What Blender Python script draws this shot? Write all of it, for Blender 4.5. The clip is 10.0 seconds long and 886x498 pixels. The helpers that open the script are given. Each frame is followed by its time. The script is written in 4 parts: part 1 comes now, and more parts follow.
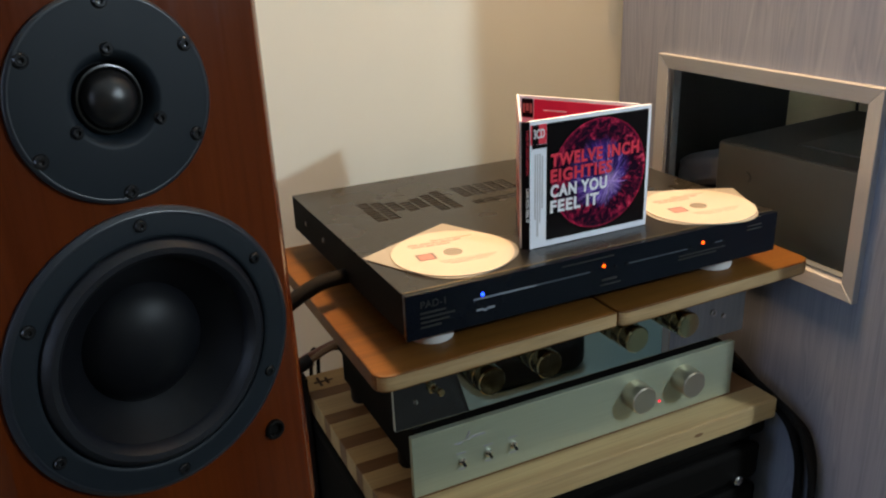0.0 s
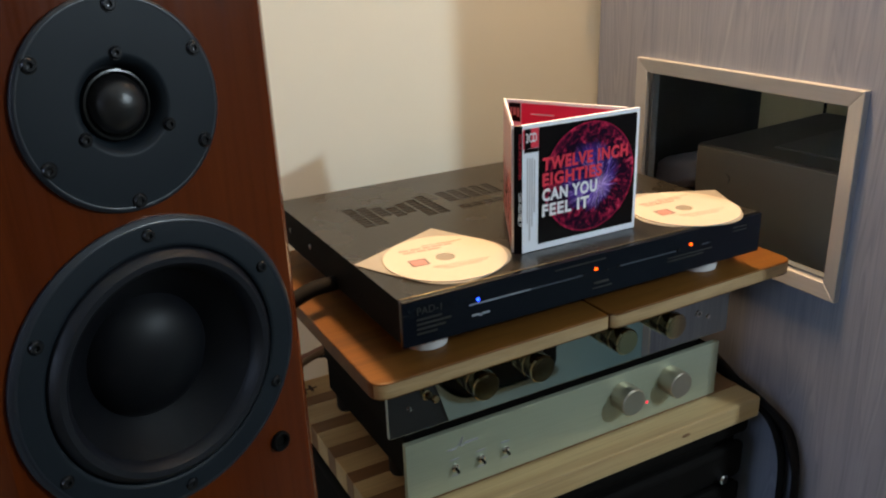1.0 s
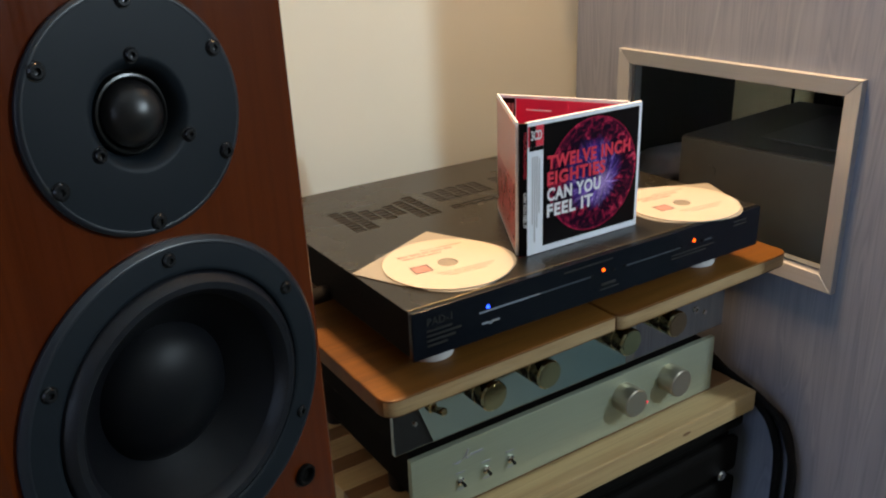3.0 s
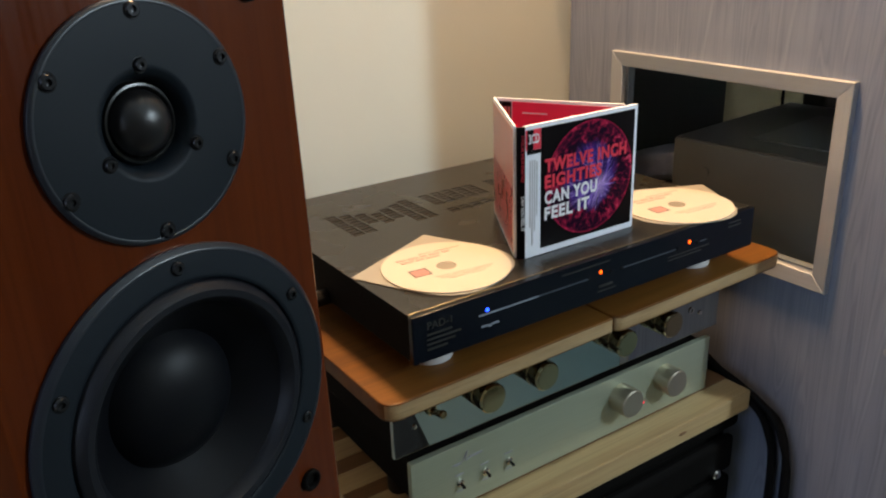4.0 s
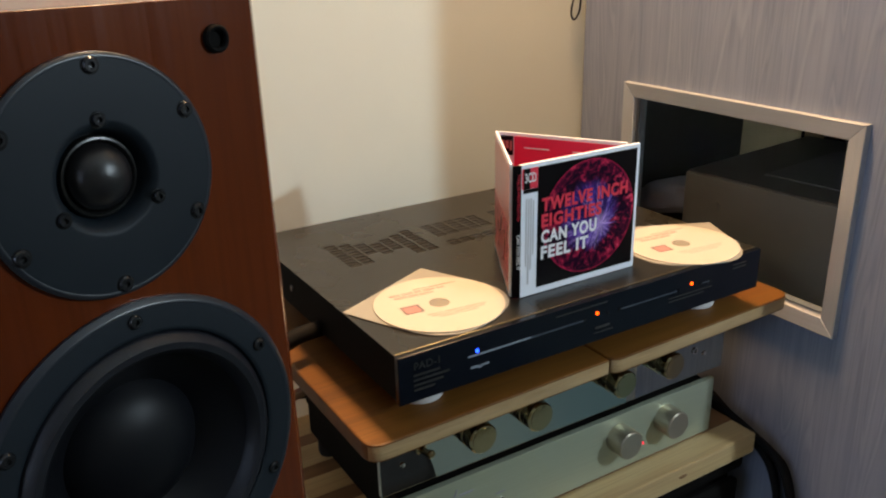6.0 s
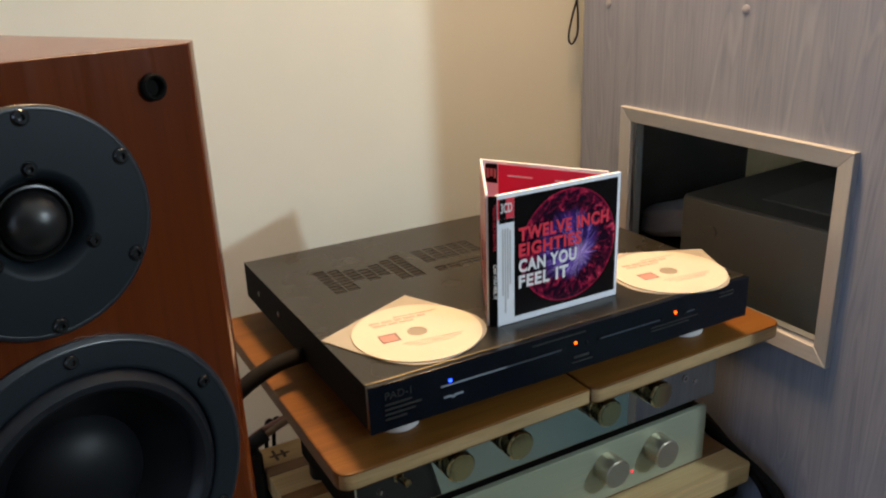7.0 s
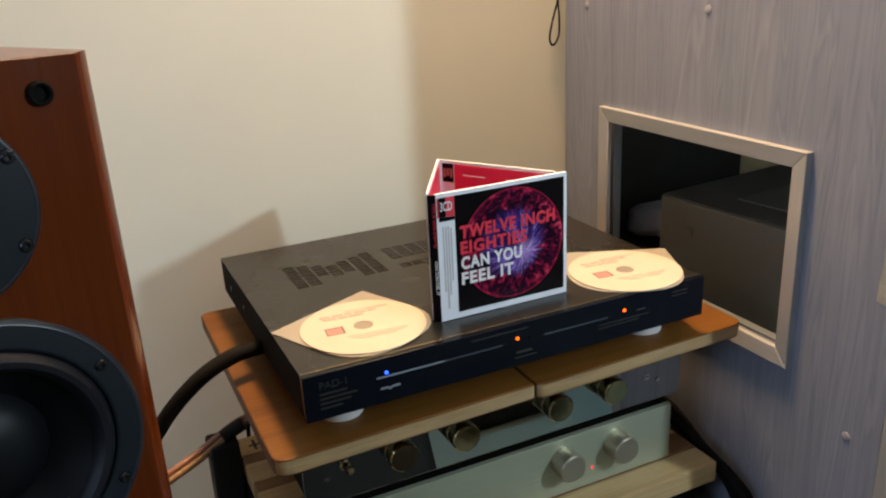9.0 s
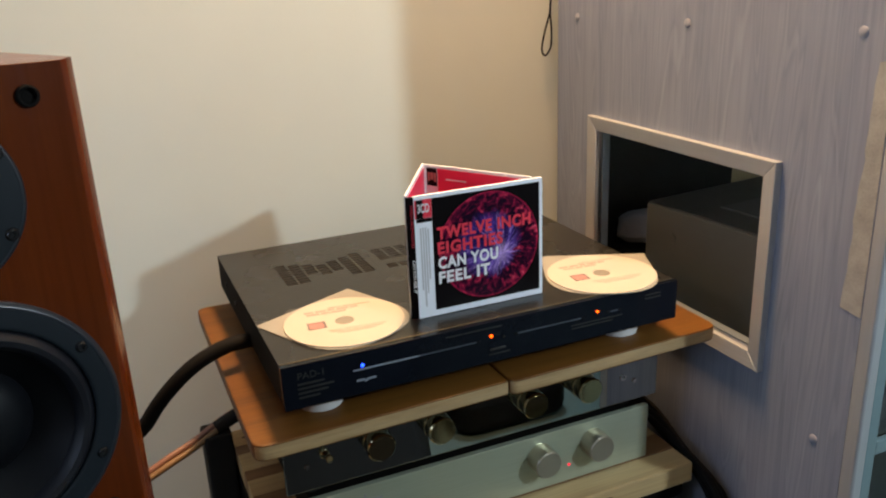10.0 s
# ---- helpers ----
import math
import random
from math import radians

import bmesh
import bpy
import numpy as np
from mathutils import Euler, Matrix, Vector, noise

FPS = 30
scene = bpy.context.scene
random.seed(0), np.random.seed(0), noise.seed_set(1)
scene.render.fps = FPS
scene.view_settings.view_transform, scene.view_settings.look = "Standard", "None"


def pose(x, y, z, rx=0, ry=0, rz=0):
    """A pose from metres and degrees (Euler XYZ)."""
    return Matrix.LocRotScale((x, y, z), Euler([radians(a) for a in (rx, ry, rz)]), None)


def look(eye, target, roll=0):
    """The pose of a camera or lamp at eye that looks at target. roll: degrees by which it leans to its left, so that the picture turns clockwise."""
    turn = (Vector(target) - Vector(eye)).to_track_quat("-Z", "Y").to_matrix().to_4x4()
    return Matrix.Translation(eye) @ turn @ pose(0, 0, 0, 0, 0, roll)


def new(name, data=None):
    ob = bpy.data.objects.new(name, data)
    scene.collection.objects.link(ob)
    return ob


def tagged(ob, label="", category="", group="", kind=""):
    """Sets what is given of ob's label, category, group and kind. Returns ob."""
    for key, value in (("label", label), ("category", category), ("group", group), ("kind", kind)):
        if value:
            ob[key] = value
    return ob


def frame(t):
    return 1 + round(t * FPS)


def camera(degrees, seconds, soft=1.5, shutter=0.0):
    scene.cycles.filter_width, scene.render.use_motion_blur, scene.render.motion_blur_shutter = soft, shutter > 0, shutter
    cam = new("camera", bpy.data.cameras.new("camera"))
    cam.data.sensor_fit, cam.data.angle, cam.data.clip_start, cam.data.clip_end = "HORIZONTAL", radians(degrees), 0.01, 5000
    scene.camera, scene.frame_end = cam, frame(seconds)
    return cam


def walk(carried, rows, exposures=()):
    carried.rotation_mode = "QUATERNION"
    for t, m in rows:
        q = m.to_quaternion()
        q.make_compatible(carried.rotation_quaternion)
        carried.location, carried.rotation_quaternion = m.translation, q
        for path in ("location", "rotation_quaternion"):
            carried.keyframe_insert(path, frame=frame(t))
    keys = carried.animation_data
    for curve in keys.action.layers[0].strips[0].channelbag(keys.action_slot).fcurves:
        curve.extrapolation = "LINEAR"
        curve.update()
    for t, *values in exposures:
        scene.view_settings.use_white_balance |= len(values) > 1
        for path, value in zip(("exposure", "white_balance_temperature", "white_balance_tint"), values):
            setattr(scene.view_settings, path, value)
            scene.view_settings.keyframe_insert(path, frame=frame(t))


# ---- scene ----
cam = camera(57.0, 10.0, soft=2.1)
METRES, EYE, TILT, LEAN, TURN = 0.370, 1.14, 0.0, 0.0, -25.1
ROWS = [
    (0.0, 0.0, 0.0, 0.0, -0.81, -20.99, 2.1),
    (0.5, -0.0434, 0.0057, 0.0026, -2.59, -20.75, 2.06),
    (1.0, -0.0822, 0.0179, 0.0003, -3.67, -20.8, 1.81),
    (1.5, -0.1339, 0.0506, 0.0022, -4.6, -20.77, 1.31),
    (2.0, -0.1677, 0.0962, -0.0008, -5.73, -21.2, 1.6),
    (2.5, -0.1842, 0.1245, -0.0014, -6.99, -21.63, 1.75),
    (4.0, -0.2442, 0.1401, 0.01, -8.9, -21.54, 2.03),
    (4.5, -0.2388, 0.1487, 0.0112, -8.76, -21.57, 2.06),
    (5.0, -0.221, 0.1705, 0.0237, -7.86, -21.5, 2.03),
    (5.5, -0.1949, 0.1759, 0.0416, -7.39, -21.05, 1.66),
    (7.0, -0.0171, 0.1594, 0.0983, -4.21, -19.76, 1.84),
    (7.5, 0.0533, 0.1495, 0.1052, -3.11, -19.57, 2.29),
    (8.0, 0.1285, 0.1263, 0.1061, -2.49, -19.58, 2.46),
    (8.5, 0.1955, 0.1013, 0.1026, -1.35, -19.71, 2.89),
    (9.0, 0.2587, 0.0837, 0.1031, -0.41, -19.62, 2.78),
    (9.5, 0.309, 0.0449, 0.1067, 0.43, -19.42, 2.64),
    (10.0, 0.3737, -0.0127, 0.1125, 1.34, -19.02, 2.35),
]
path = [(t, pose(0, 0, EYE, TILT, LEAN, TURN) @ pose(METRES * x, METRES * y, METRES * z, 90 + pitch, roll, yaw)) for t, x, y, z, yaw, pitch, roll in ROWS]
path += [
    (2.7, look((-0.046, 0.076, 1.139), (0.934, 1.657, 0.403), -2.0)),
    (3.8, look((-0.059, 0.087, 1.143), (0.963, 1.643, 0.412), -2.1)),
    (5.7, look((-0.033, 0.087, 1.158), (0.946, 1.678, 0.442), -1.5)),
    (6.8, look((0.008, 0.063, 1.173), (0.929, 1.703, 0.494), -1.7)),
]
walk(cam, sorted(path, key=lambda row: row[0]))


# ---- light ----
world = bpy.data.worlds.new("world")
scene.world = world
world.use_nodes = True
bg = world.node_tree.nodes["Background"]
sky = world.node_tree.nodes.new("ShaderNodeTexSky")
sky.sky_type, sky.sun_disc = "NISHITA", False
sky.sun_elevation, sky.sun_rotation = radians(35), radians(200)
world.node_tree.links.new(sky.outputs[0], bg.inputs[0])
bg.inputs[1].default_value = 0.08


def lamp(name, kind, m, energy, color, **more):
    data = bpy.data.lights.new(name, kind)
    data.energy, data.color = energy, color
    if kind == "AREA":
        data.shape, data.size, data.size_y = "RECTANGLE", more["size"], more["size_y"]
    else:
        data.shadow_soft_size = more["radius"]
    ob = new(name, data)
    ob.matrix_world = m
    return ob


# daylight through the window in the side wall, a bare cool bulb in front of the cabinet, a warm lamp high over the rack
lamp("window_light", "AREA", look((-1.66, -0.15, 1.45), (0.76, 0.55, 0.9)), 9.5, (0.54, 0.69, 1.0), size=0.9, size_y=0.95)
lamp("bulb", "POINT", pose(1.13, -0.46, 1.46), 41.0, (0.735, 0.890, 1.0), radius=0.028)
lamp("ceiling_lamp", "AREA", look((0.54, 0.84, 2.20), (0.54, 0.80, 0.8)), 37.0, (1.0, 0.620, 0.320), size=0.19, size_y=0.19)
scene.view_settings.exposure = 0.0


# ---- materials ----
class Nodes:
    """A small writer of node materials."""

    def __init__(self, name):
        self.m = bpy.data.materials.new(name)
        self.m.use_nodes = True
        self.t = self.m.node_tree
        self.b = self.t.nodes["Principled BSDF"]
        self.co = self.t.nodes.new("ShaderNodeTexCoord").outputs["Object"]

    def link(self, a, b):
        self.t.links.new(a, b)

    def scaled(self, scale, turn=(0, 0, 0)):
        n = self.t.nodes.new("ShaderNodeMapping")
        n.inputs["Scale"].default_value = scale
        n.inputs["Rotation"].default_value = [radians(a) for a in turn]
        self.link(self.co, n.inputs["Vector"])
        return n.outputs[0]

    def noise(self, vector, scale=1.0, detail=4.0, rough=0.55, bend=0.0):
        n = self.t.nodes.new("ShaderNodeTexNoise")
        n.inputs["Scale"].default_value, n.inputs["Detail"].default_value = scale, detail
        n.inputs["Roughness"].default_value, n.inputs["Distortion"].default_value = rough, bend
        self.link(vector, n.inputs["Vector"])
        return n.outputs[0]

    def ramp(self, value, *stops):
        n = self.t.nodes.new("ShaderNodeValToRGB")
        while len(n.color_ramp.elements) < len(stops):
            n.color_ramp.elements.new(0.5)
        for e, (p, c) in zip(n.color_ramp.elements, stops):
            e.position, e.color = p, (*c, 1) if len(c) == 3 else c
        self.link(value, n.inputs[0])
        return n.outputs[0]

    def math(self, op, a, b=None):
        n = self.t.nodes.new("ShaderNodeMath")
        n.operation = op
        for i, v in enumerate((a, b)):
            if v is None:
                continue
            if isinstance(v, (int, float)):
                n.inputs[i].default_value = v
            else:
                self.link(v, n.inputs[i])
        return n.outputs[0]

    def mix(self, f, a, b, mode="MIX"):
        n = self.t.nodes.new("ShaderNodeMix")
        n.data_type, n.blend_type = "RGBA", mode
        for i, v in ((0, f), (6, a), (7, b)):
            if isinstance(v, (int, float)):
                n.inputs[i].default_value = v
            elif isinstance(v, tuple):
                n.inputs[i].default_value = (*v, 1)
            else:
                self.link(v, n.inputs[i])
        return n.outputs[2]

    def bump(self, value, strength, distance=0.001):
        n = self.t.nodes.new("ShaderNodeBump")
        n.inputs["Strength"].default_value, n.inputs["Distance"].default_value = strength, distance
        self.link(value, n.inputs["Height"])
        self.link(n.outputs[0], self.b.inputs["Normal"])

    def set(self, **values):
        for k, v in values.items():
            s = self.b.inputs[k.replace("_", " ")]
            if isinstance(v, (int, float, tuple)):
                s.default_value = (*v, 1) if isinstance(v, tuple) and len(v) == 3 else v
            else:
                self.link(v, s)
        return self.m


def plain(name, color, rough=0.5, metal=0.0, grain=600.0, vary=0.10, relief=0.05, patch=9.0, gloss=0.08, spec=0.5):
    """One colour with fine grain, broad stains and uneven gloss."""
    n = Nodes(name)
    broad = n.noise(n.co, patch, 3)
    fine = n.noise(n.co, grain, 2)
    lo = tuple(c * (1 - vary) for c in color)
    hi = tuple(min(1, c * (1 + vary)) for c in color)
    base = n.ramp(broad, (0.3, lo), (0.7, hi))
    base = n.mix(0.25 * min(1, vary * 6), base, n.ramp(fine, (0.35, lo), (0.65, hi)))
    r = n.math("ADD", n.math("MULTIPLY", broad, gloss * 2), rough - gloss)
    n.bump(fine, relief, 0.0005)
    return n.set(Base_Color=base, Roughness=r, Metallic=metal, Specular_IOR_Level=spec)


def wood(name, dark, mid, light, axis="z", size=1.0, rough=0.45, streak=1.0, relief=0.08, spec=0.5, twist=1.0):
    """Grain that runs along one axis: long streaks, broad growth bands and fine pores."""
    n = Nodes(name)
    i = "xyz".index(axis)
    s1, s2, s3 = [34.0 / size] * 3, [9.0 / size] * 3, [420.0 / size] * 3
    s1[i], s2[i], s3[i] = 1.6 / size, 1.1 / size, 9.0 / size
    streaks = n.noise(n.scaled(s1), 1.0, 6, 0.6, 0.6 * twist)
    bands = n.noise(n.scaled(s2), 1.0, 3, 0.5, 1.2 * twist)
    pores = n.noise(n.scaled(s3), 1.0, 3, 0.6)
    base = n.ramp(streaks, (0.28, dark), (0.5, mid), (0.74, light))
    base = n.mix(0.45, base, n.ramp(bands, (0.3, dark), (0.52, mid), (0.72, light)))
    base = n.mix(0.35 * streak, base, n.ramp(pores, (0.32, tuple(c * 0.45 for c in dark)), (0.55, mid)), "MULTIPLY" if streak > 1 else "MIX")
    n.bump(pores, relief, 0.0004)
    return n.set(Base_Color=base, Roughness=n.math("ADD", n.math("MULTIPLY", pores, 0.2), rough - 0.1), Specular_IOR_Level=spec)


def brushed(name, color, rough=0.3, axis="x", metal=1.0):
    n = Nodes(name)
    s = [900.0] * 3
    s["xyz".index(axis)] = 12.0
    hair = n.noise(n.scaled(s), 1.0, 3)
    broad = n.noise(n.co, 7.0, 2)
    base = n.ramp(hair, (0.3, tuple(c * 0.88 for c in color)), (0.7, color))
    base = n.mix(0.15, base, n.ramp(broad, (0.3, tuple(c * 0.8 for c in color)), (0.7, color)))
    n.bump(hair, 0.05, 0.0003)
    return n.set(Base_Color=base, Roughness=n.math("ADD", n.math("MULTIPLY", hair, 0.12), rough - 0.06), Metallic=metal)


def glowing(name, color, strength):
    n = Nodes(name)
    return n.set(Base_Color=color, Emission_Color=color, Emission_Strength=strength, Roughness=0.3)


def grey_laminate():
    """Blue-grey wood-print board: long vertical figure, cathedral arches and fine dark pores."""
    n = Nodes("grey_laminate")
    wide = n.noise(n.scaled((1, 8.5, 0.75)), 1.0, 3, 0.5, 1.25)
    cloud = n.noise(n.scaled((1, 22, 3.0)), 1.0, 4, 0.6, 0.8)
    rings = n.math("FRACT", n.math("MULTIPLY", wide, 13.0))
    rings = n.math("ABSOLUTE", n.math("SUBTRACT", rings, 0.5))
    pores = n.noise(n.scaled((1, 300, 7)), 1.0, 5, 0.62, 0.3)
    streaks = n.noise(n.scaled((1, 70, 2.2)), 1.0, 5, 0.6)
    base = n.ramp(streaks, (0.3, (0.159, 0.182, 0.254)), (0.7, (0.266, 0.298, 0.378)))
    base = n.mix(0.34, base, n.ramp(rings, (0.0, (0.362, 0.388, 0.443)), (0.07, (0.282, 0.301, 0.362)), (0.12, (0.113, 0.122, 0.161)), (0.34, (0.259, 0.281, 0.345))))
    base = n.mix(0.20, base, n.ramp(pores, (0.36, (0.097, 0.103, 0.143)), (0.56, (0.300, 0.322, 0.385))))
    base = n.mix(0.30, base, n.ramp(cloud, (0.3, (0.164, 0.189, 0.261)), (0.7, (0.294, 0.322, 0.391))))
    n.bump(pores, 0.10, 0.0004)
    return n.set(Base_Color=base, Roughness=n.math("ADD", n.math("MULTIPLY", streaks, 0.15), 0.42))


def plasma_print():
    """Printed picture of a plasma ball: violet haze and pale threads from a core, clustered red sparks round the rim."""
    n = Nodes("plasma_print")
    sep = n.t.nodes.new("ShaderNodeSeparateXYZ")
    n.link(n.co, sep.inputs[0])
    x, z = n.math("SUBTRACT", sep.outputs[0], 0.0135), n.math("ADD", sep.outputs[2], 0.011)

    def length(a, b):
        return n.math("SQRT", n.math("ADD", n.math("MULTIPLY", a, a), n.math("MULTIPLY", b, b)))

    def polar(around, out):
        com = n.t.nodes.new("ShaderNodeCombineXYZ")
        n.link(n.math("MULTIPLY", n.math("COSINE", ang), around), com.inputs[0])
        n.link(n.math("MULTIPLY", n.math("SINE", ang), around), com.inputs[1])
        n.link(n.math("MULTIPLY", rad, out), com.inputs[2])
        return com.outputs[0]

    ang, rad = n.math("ARCTAN2", z, x), length(x, z)
    hub = length(sep.outputs[0], sep.outputs[2])
    black, one = (0, 0, 0), (1, 1, 1)
    haze = n.noise(polar(1.6, 18.0), 1.5, 4, 0.6, 0.8)
    base = n.ramp(haze, (0.36, (0.006, 0.002, 0.016)), (0.52, (0.045, 0.018, 0.16)), (0.66, (0.15, 0.075, 0.42)))
    # pale threads
    thread = n.math("ABSOLUTE", n.math("SUBTRACT", n.noise(polar(2.3, 9.0), 2.6, 2, 0.5, 0.5), 0.5))
    pale = n.ramp(thread, (0.0, (0.70, 0.50, 0.78)), (0.012, (0.30, 0.18, 0.48)), (0.035, black))
    inner = n.ramp(n.math("MULTIPLY", rad, 20.0), (0.10, one), (1.0, (0.10, 0.10, 0.10)))
    base = n.mix(1.0, base, n.mix(1.0, pale, inner, "MULTIPLY"), "ADD")
    core = n.ramp(n.math("ADD", n.math("MULTIPLY", rad, 26.0), n.math("MULTIPLY", haze, 0.5)), (0.30, (0.62, 0.42, 0.70)), (0.62, black))
    base = n.mix(0.45, base, core, "ADD")
    # red sparks
    spark = n.noise(polar(2.6, 60.0), 1.9, 5, 0.68, 0.9)
    red = n.ramp(spark, (0.46, (0.008, 0.001, 0.010)), (0.55, (0.10, 0.003, 0.025)), (0.62, (0.42, 0.014, 0.055)), (0.72, (0.78, 0.13, 0.18)))
    rim = n.ramp(n.math("ADD", n.math("MULTIPLY", hub, 18.0), n.math("MULTIPLY", haze, 0.7)), (0.88, black), (1.28, one))
    base = n.mix(rim, base, red)
    edge = n.ramp(n.math("MULTIPLY", hub, 18.0), (0.955, black), (0.985, (0.30, 0.01, 0.035)))
    return n.set(Base_Color=n.mix(0.8, base, edge, "ADD"), Roughness=0.36, Specular_IOR_Level=0.12)


def cleft_glass(name, color, rough=0.02):
    n = Nodes(name)
    smear = n.noise(n.co, 14.0, 3)
    return n.set(Base_Color=color, Transmission_Weight=1.0, IOR=1.45, Roughness=n.math("MULTIPLY", smear, rough * 2))


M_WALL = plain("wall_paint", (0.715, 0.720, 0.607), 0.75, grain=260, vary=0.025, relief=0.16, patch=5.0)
# walls out of view: colour kept dark so little light bounces back
M_ROOM = plain("darkened_room_paint", (0.30, 0.285, 0.24), 0.8, grain=240, vary=0.03, relief=0.12, patch=3.0)
M_CEIL = plain("ceiling_paint", (0.82, 0.81, 0.78), 0.85, grain=200, vary=0.02, patch=3.0)
M_FLOOR = plain("grey_green_vinyl", (0.145, 0.188, 0.182), 0.5, grain=90, vary=0.06, patch=2.5)
M_GREY = grey_laminate()
M_BARE = plain("bare_chipboard", (0.34, 0.325, 0.29), 0.7, grain=420, vary=0.22, relief=0.3, patch=40)
M_ALU = brushed("champagne_aluminium", (0.50, 0.51, 0.525), 0.45, "z", 0.45)
M_ALUH = brushed("champagne_aluminium_level", (0.50, 0.51, 0.525), 0.45, "y", 0.45)
M_FACE = brushed("silver_faceplate", (0.45, 0.49, 0.365), 0.40, "x", 0.5)
M_KNOB = brushed("satin_knob", (0.52, 0.465, 0.36), 0.34, "y", 0.85)
M_GOLD = brushed("pale_gold_knob", (0.42, 0.36, 0.22), 0.10, "y")
M_CHROME = plain("chrome", (0.75, 0.75, 0.74), 0.12, 1.0, vary=0.03, relief=0.01)
M_MIRROR = plain("black_mirror_panel", (0.38, 0.44, 0.45), 0.012, 1.0, vary=0.02, relief=0.0, gloss=0.004)
M_BLACK = plain("black_enamel", (0.0055, 0.0048, 0.0042), 0.72, spec=0.06, vary=0.15, relief=0.08)
# golden tone stands in for lamp light glinting on the lid edge
M_LIPGLINT = plain("lid_edge_glint", (0.16, 0.13, 0.08), 0.28, 0.8, vary=0.2)
M_LID = plain("black_lid_enamel", (0.0160, 0.0148, 0.0120), 0.27, grain=1500, vary=0.12, relief=0.12, spec=0.40)
M_FASCIA = plain("black_gloss_fascia", (0.0045, 0.006, 0.010), 0.18, spec=0.22, vary=0.1, relief=0.02)
M_VOID = plain("dark_inside", (0.013, 0.0115, 0.0095), 0.7, vary=0.2)
M_RUBBER = plain("black_rubber", (0.015, 0.013, 0.011), 0.6, spec=0.2, vary=0.15, relief=0.1)
M_CABLE = plain("black_braided_cable", (0.0065, 0.006, 0.006), 0.8, spec=0.15, grain=900, vary=0.35, relief=0.5)
M_COPPER = plain("copper_cable", (0.25, 0.118, 0.076), 0.40, 0.0, vary=0.25, relief=0.3)
M_GILT = plain("pale_copper_cable", (0.20, 0.110, 0.046), 0.40, 0.0, vary=0.25, relief=0.3)
M_DRIVER = plain("driver_frame", (0.0068, 0.0106, 0.0150), 0.54, grain=1400, vary=0.12, relief=0.10, spec=0.22)
M_RIM = plain("driver_rim", (0.010, 0.013, 0.019), 0.34, grain=1400, vary=0.12, relief=0.05, spec=0.6)
M_CONE = plain("cone", (0.0042, 0.0046, 0.0062), 0.44, spec=0.18, vary=0.15, relief=0.06)
M_SURR = plain("rubber_surround", (0.0060, 0.0066, 0.0100), 0.42, spec=0.38, vary=0.12, relief=0.05)
M_DOME = plain("silk_dome", (0.011, 0.010, 0.0105), 0.30, grain=2200, vary=0.2, relief=0.2)
M_ROLL = plain("glossy_black_roll", (0.004, 0.0038, 0.0035), 0.30, vary=0.1, relief=0.0, gloss=0.03)
M_SCREW = plain("black_screw", (0.030, 0.030, 0.032), 0.25, 0.7, vary=0.15)
M_CHERRY = wood("cherry_veneer", (0.050, 0.0072, 0.0012), (0.088, 0.0150, 0.0022), (0.140, 0.0290, 0.0044), "z", 1.3, 0.19, 0.6, relief=0.03, spec=0.28, twist=0.5)
M_BAMBOO = wood("bamboo_board", (0.055, 0.019, 0.0028), (0.140, 0.055, 0.0085), (0.240, 0.104, 0.018), "x", 0.55, 0.50, 0.9, spec=0.30, twist=0.4)
M_BAMEDGE = wood("bamboo_edge", (0.17, 0.088, 0.034), (0.40, 0.27, 0.13), (0.55, 0.41, 0.24), "x", 0.42, 0.5, 0.9)
M_PINE = wood("pale_pine", (0.34, 0.20, 0.080), (0.53, 0.375, 0.18), (0.64, 0.48, 0.26), "x", 1.0, 0.5, 0.6)
M_PINEDARK = wood("brown_pine", (0.13, 0.060, 0.022), (0.22, 0.110, 0.043), (0.30, 0.165, 0.070), "x", 1.0, 0.5, 0.6)
M_BURNT = plain("burnt_mark", (0.055, 0.030, 0.015), 0.6, vary=0.2)
M_WHITE = plain("white_card", (0.85, 0.87, 0.93), 0.42, vary=0.03)
M_SPINE = plain("black_card", (0.0035, 0.0025, 0.003), 0.40, vary=0.1, spec=0.10)
M_REDCARD = plain("red_card", (0.78, 0.030, 0.095), 0.32, vary=0.08)
M_PINKCARD = plain("pink_card", (0.50, 0.20, 0.18), 0.30, vary=0.12, patch=30)
M_BANDCARD = plain("dull_red_card", (0.36, 0.050, 0.052), 0.28, vary=0.25, patch=40)
M_REDINK = plain("red_ink", (0.78, 0.045, 0.075), 0.35, vary=0.06)
M_WHITEINK = plain("white_ink", (0.84, 0.84, 0.85), 0.35, vary=0.02)
M_GREYINK = plain("grey_ink", (0.36, 0.36, 0.38), 0.5, vary=0.1)
M_FINEINK = plain("fine_grey_print", (0.58, 0.58, 0.60), 0.5, grain=2500, vary=0.3)
M_INKGLINT = plain("silver_print_and_glint", (0.24, 0.265, 0.31), 0.35, vary=0.05)
M_GROOVE = plain("dull_groove", (0.10, 0.112, 0.135), 0.3, 0.5, vary=0.1)
M_PANELINK = plain("dull_panel_ink", (0.019, 0.018, 0.015), 0.5, vary=0.15)
M_PLASMA = plasma_print()
M_DISC = plain("cream_disc_print", (0.53, 0.488, 0.40), 0.30, vary=0.03, patch=20)
M_DISCINK = plain("pale_disc_ink", (0.46, 0.33, 0.27), 0.4, vary=0.1)
M_REDPRINT = plain("faded_red_print", (0.50, 0.21, 0.18), 0.4, vary=0.15, patch=200)
M_GREYPRINT = plain("faded_grey_print", (0.17, 0.13, 0.12), 0.4, vary=0.35, patch=300)
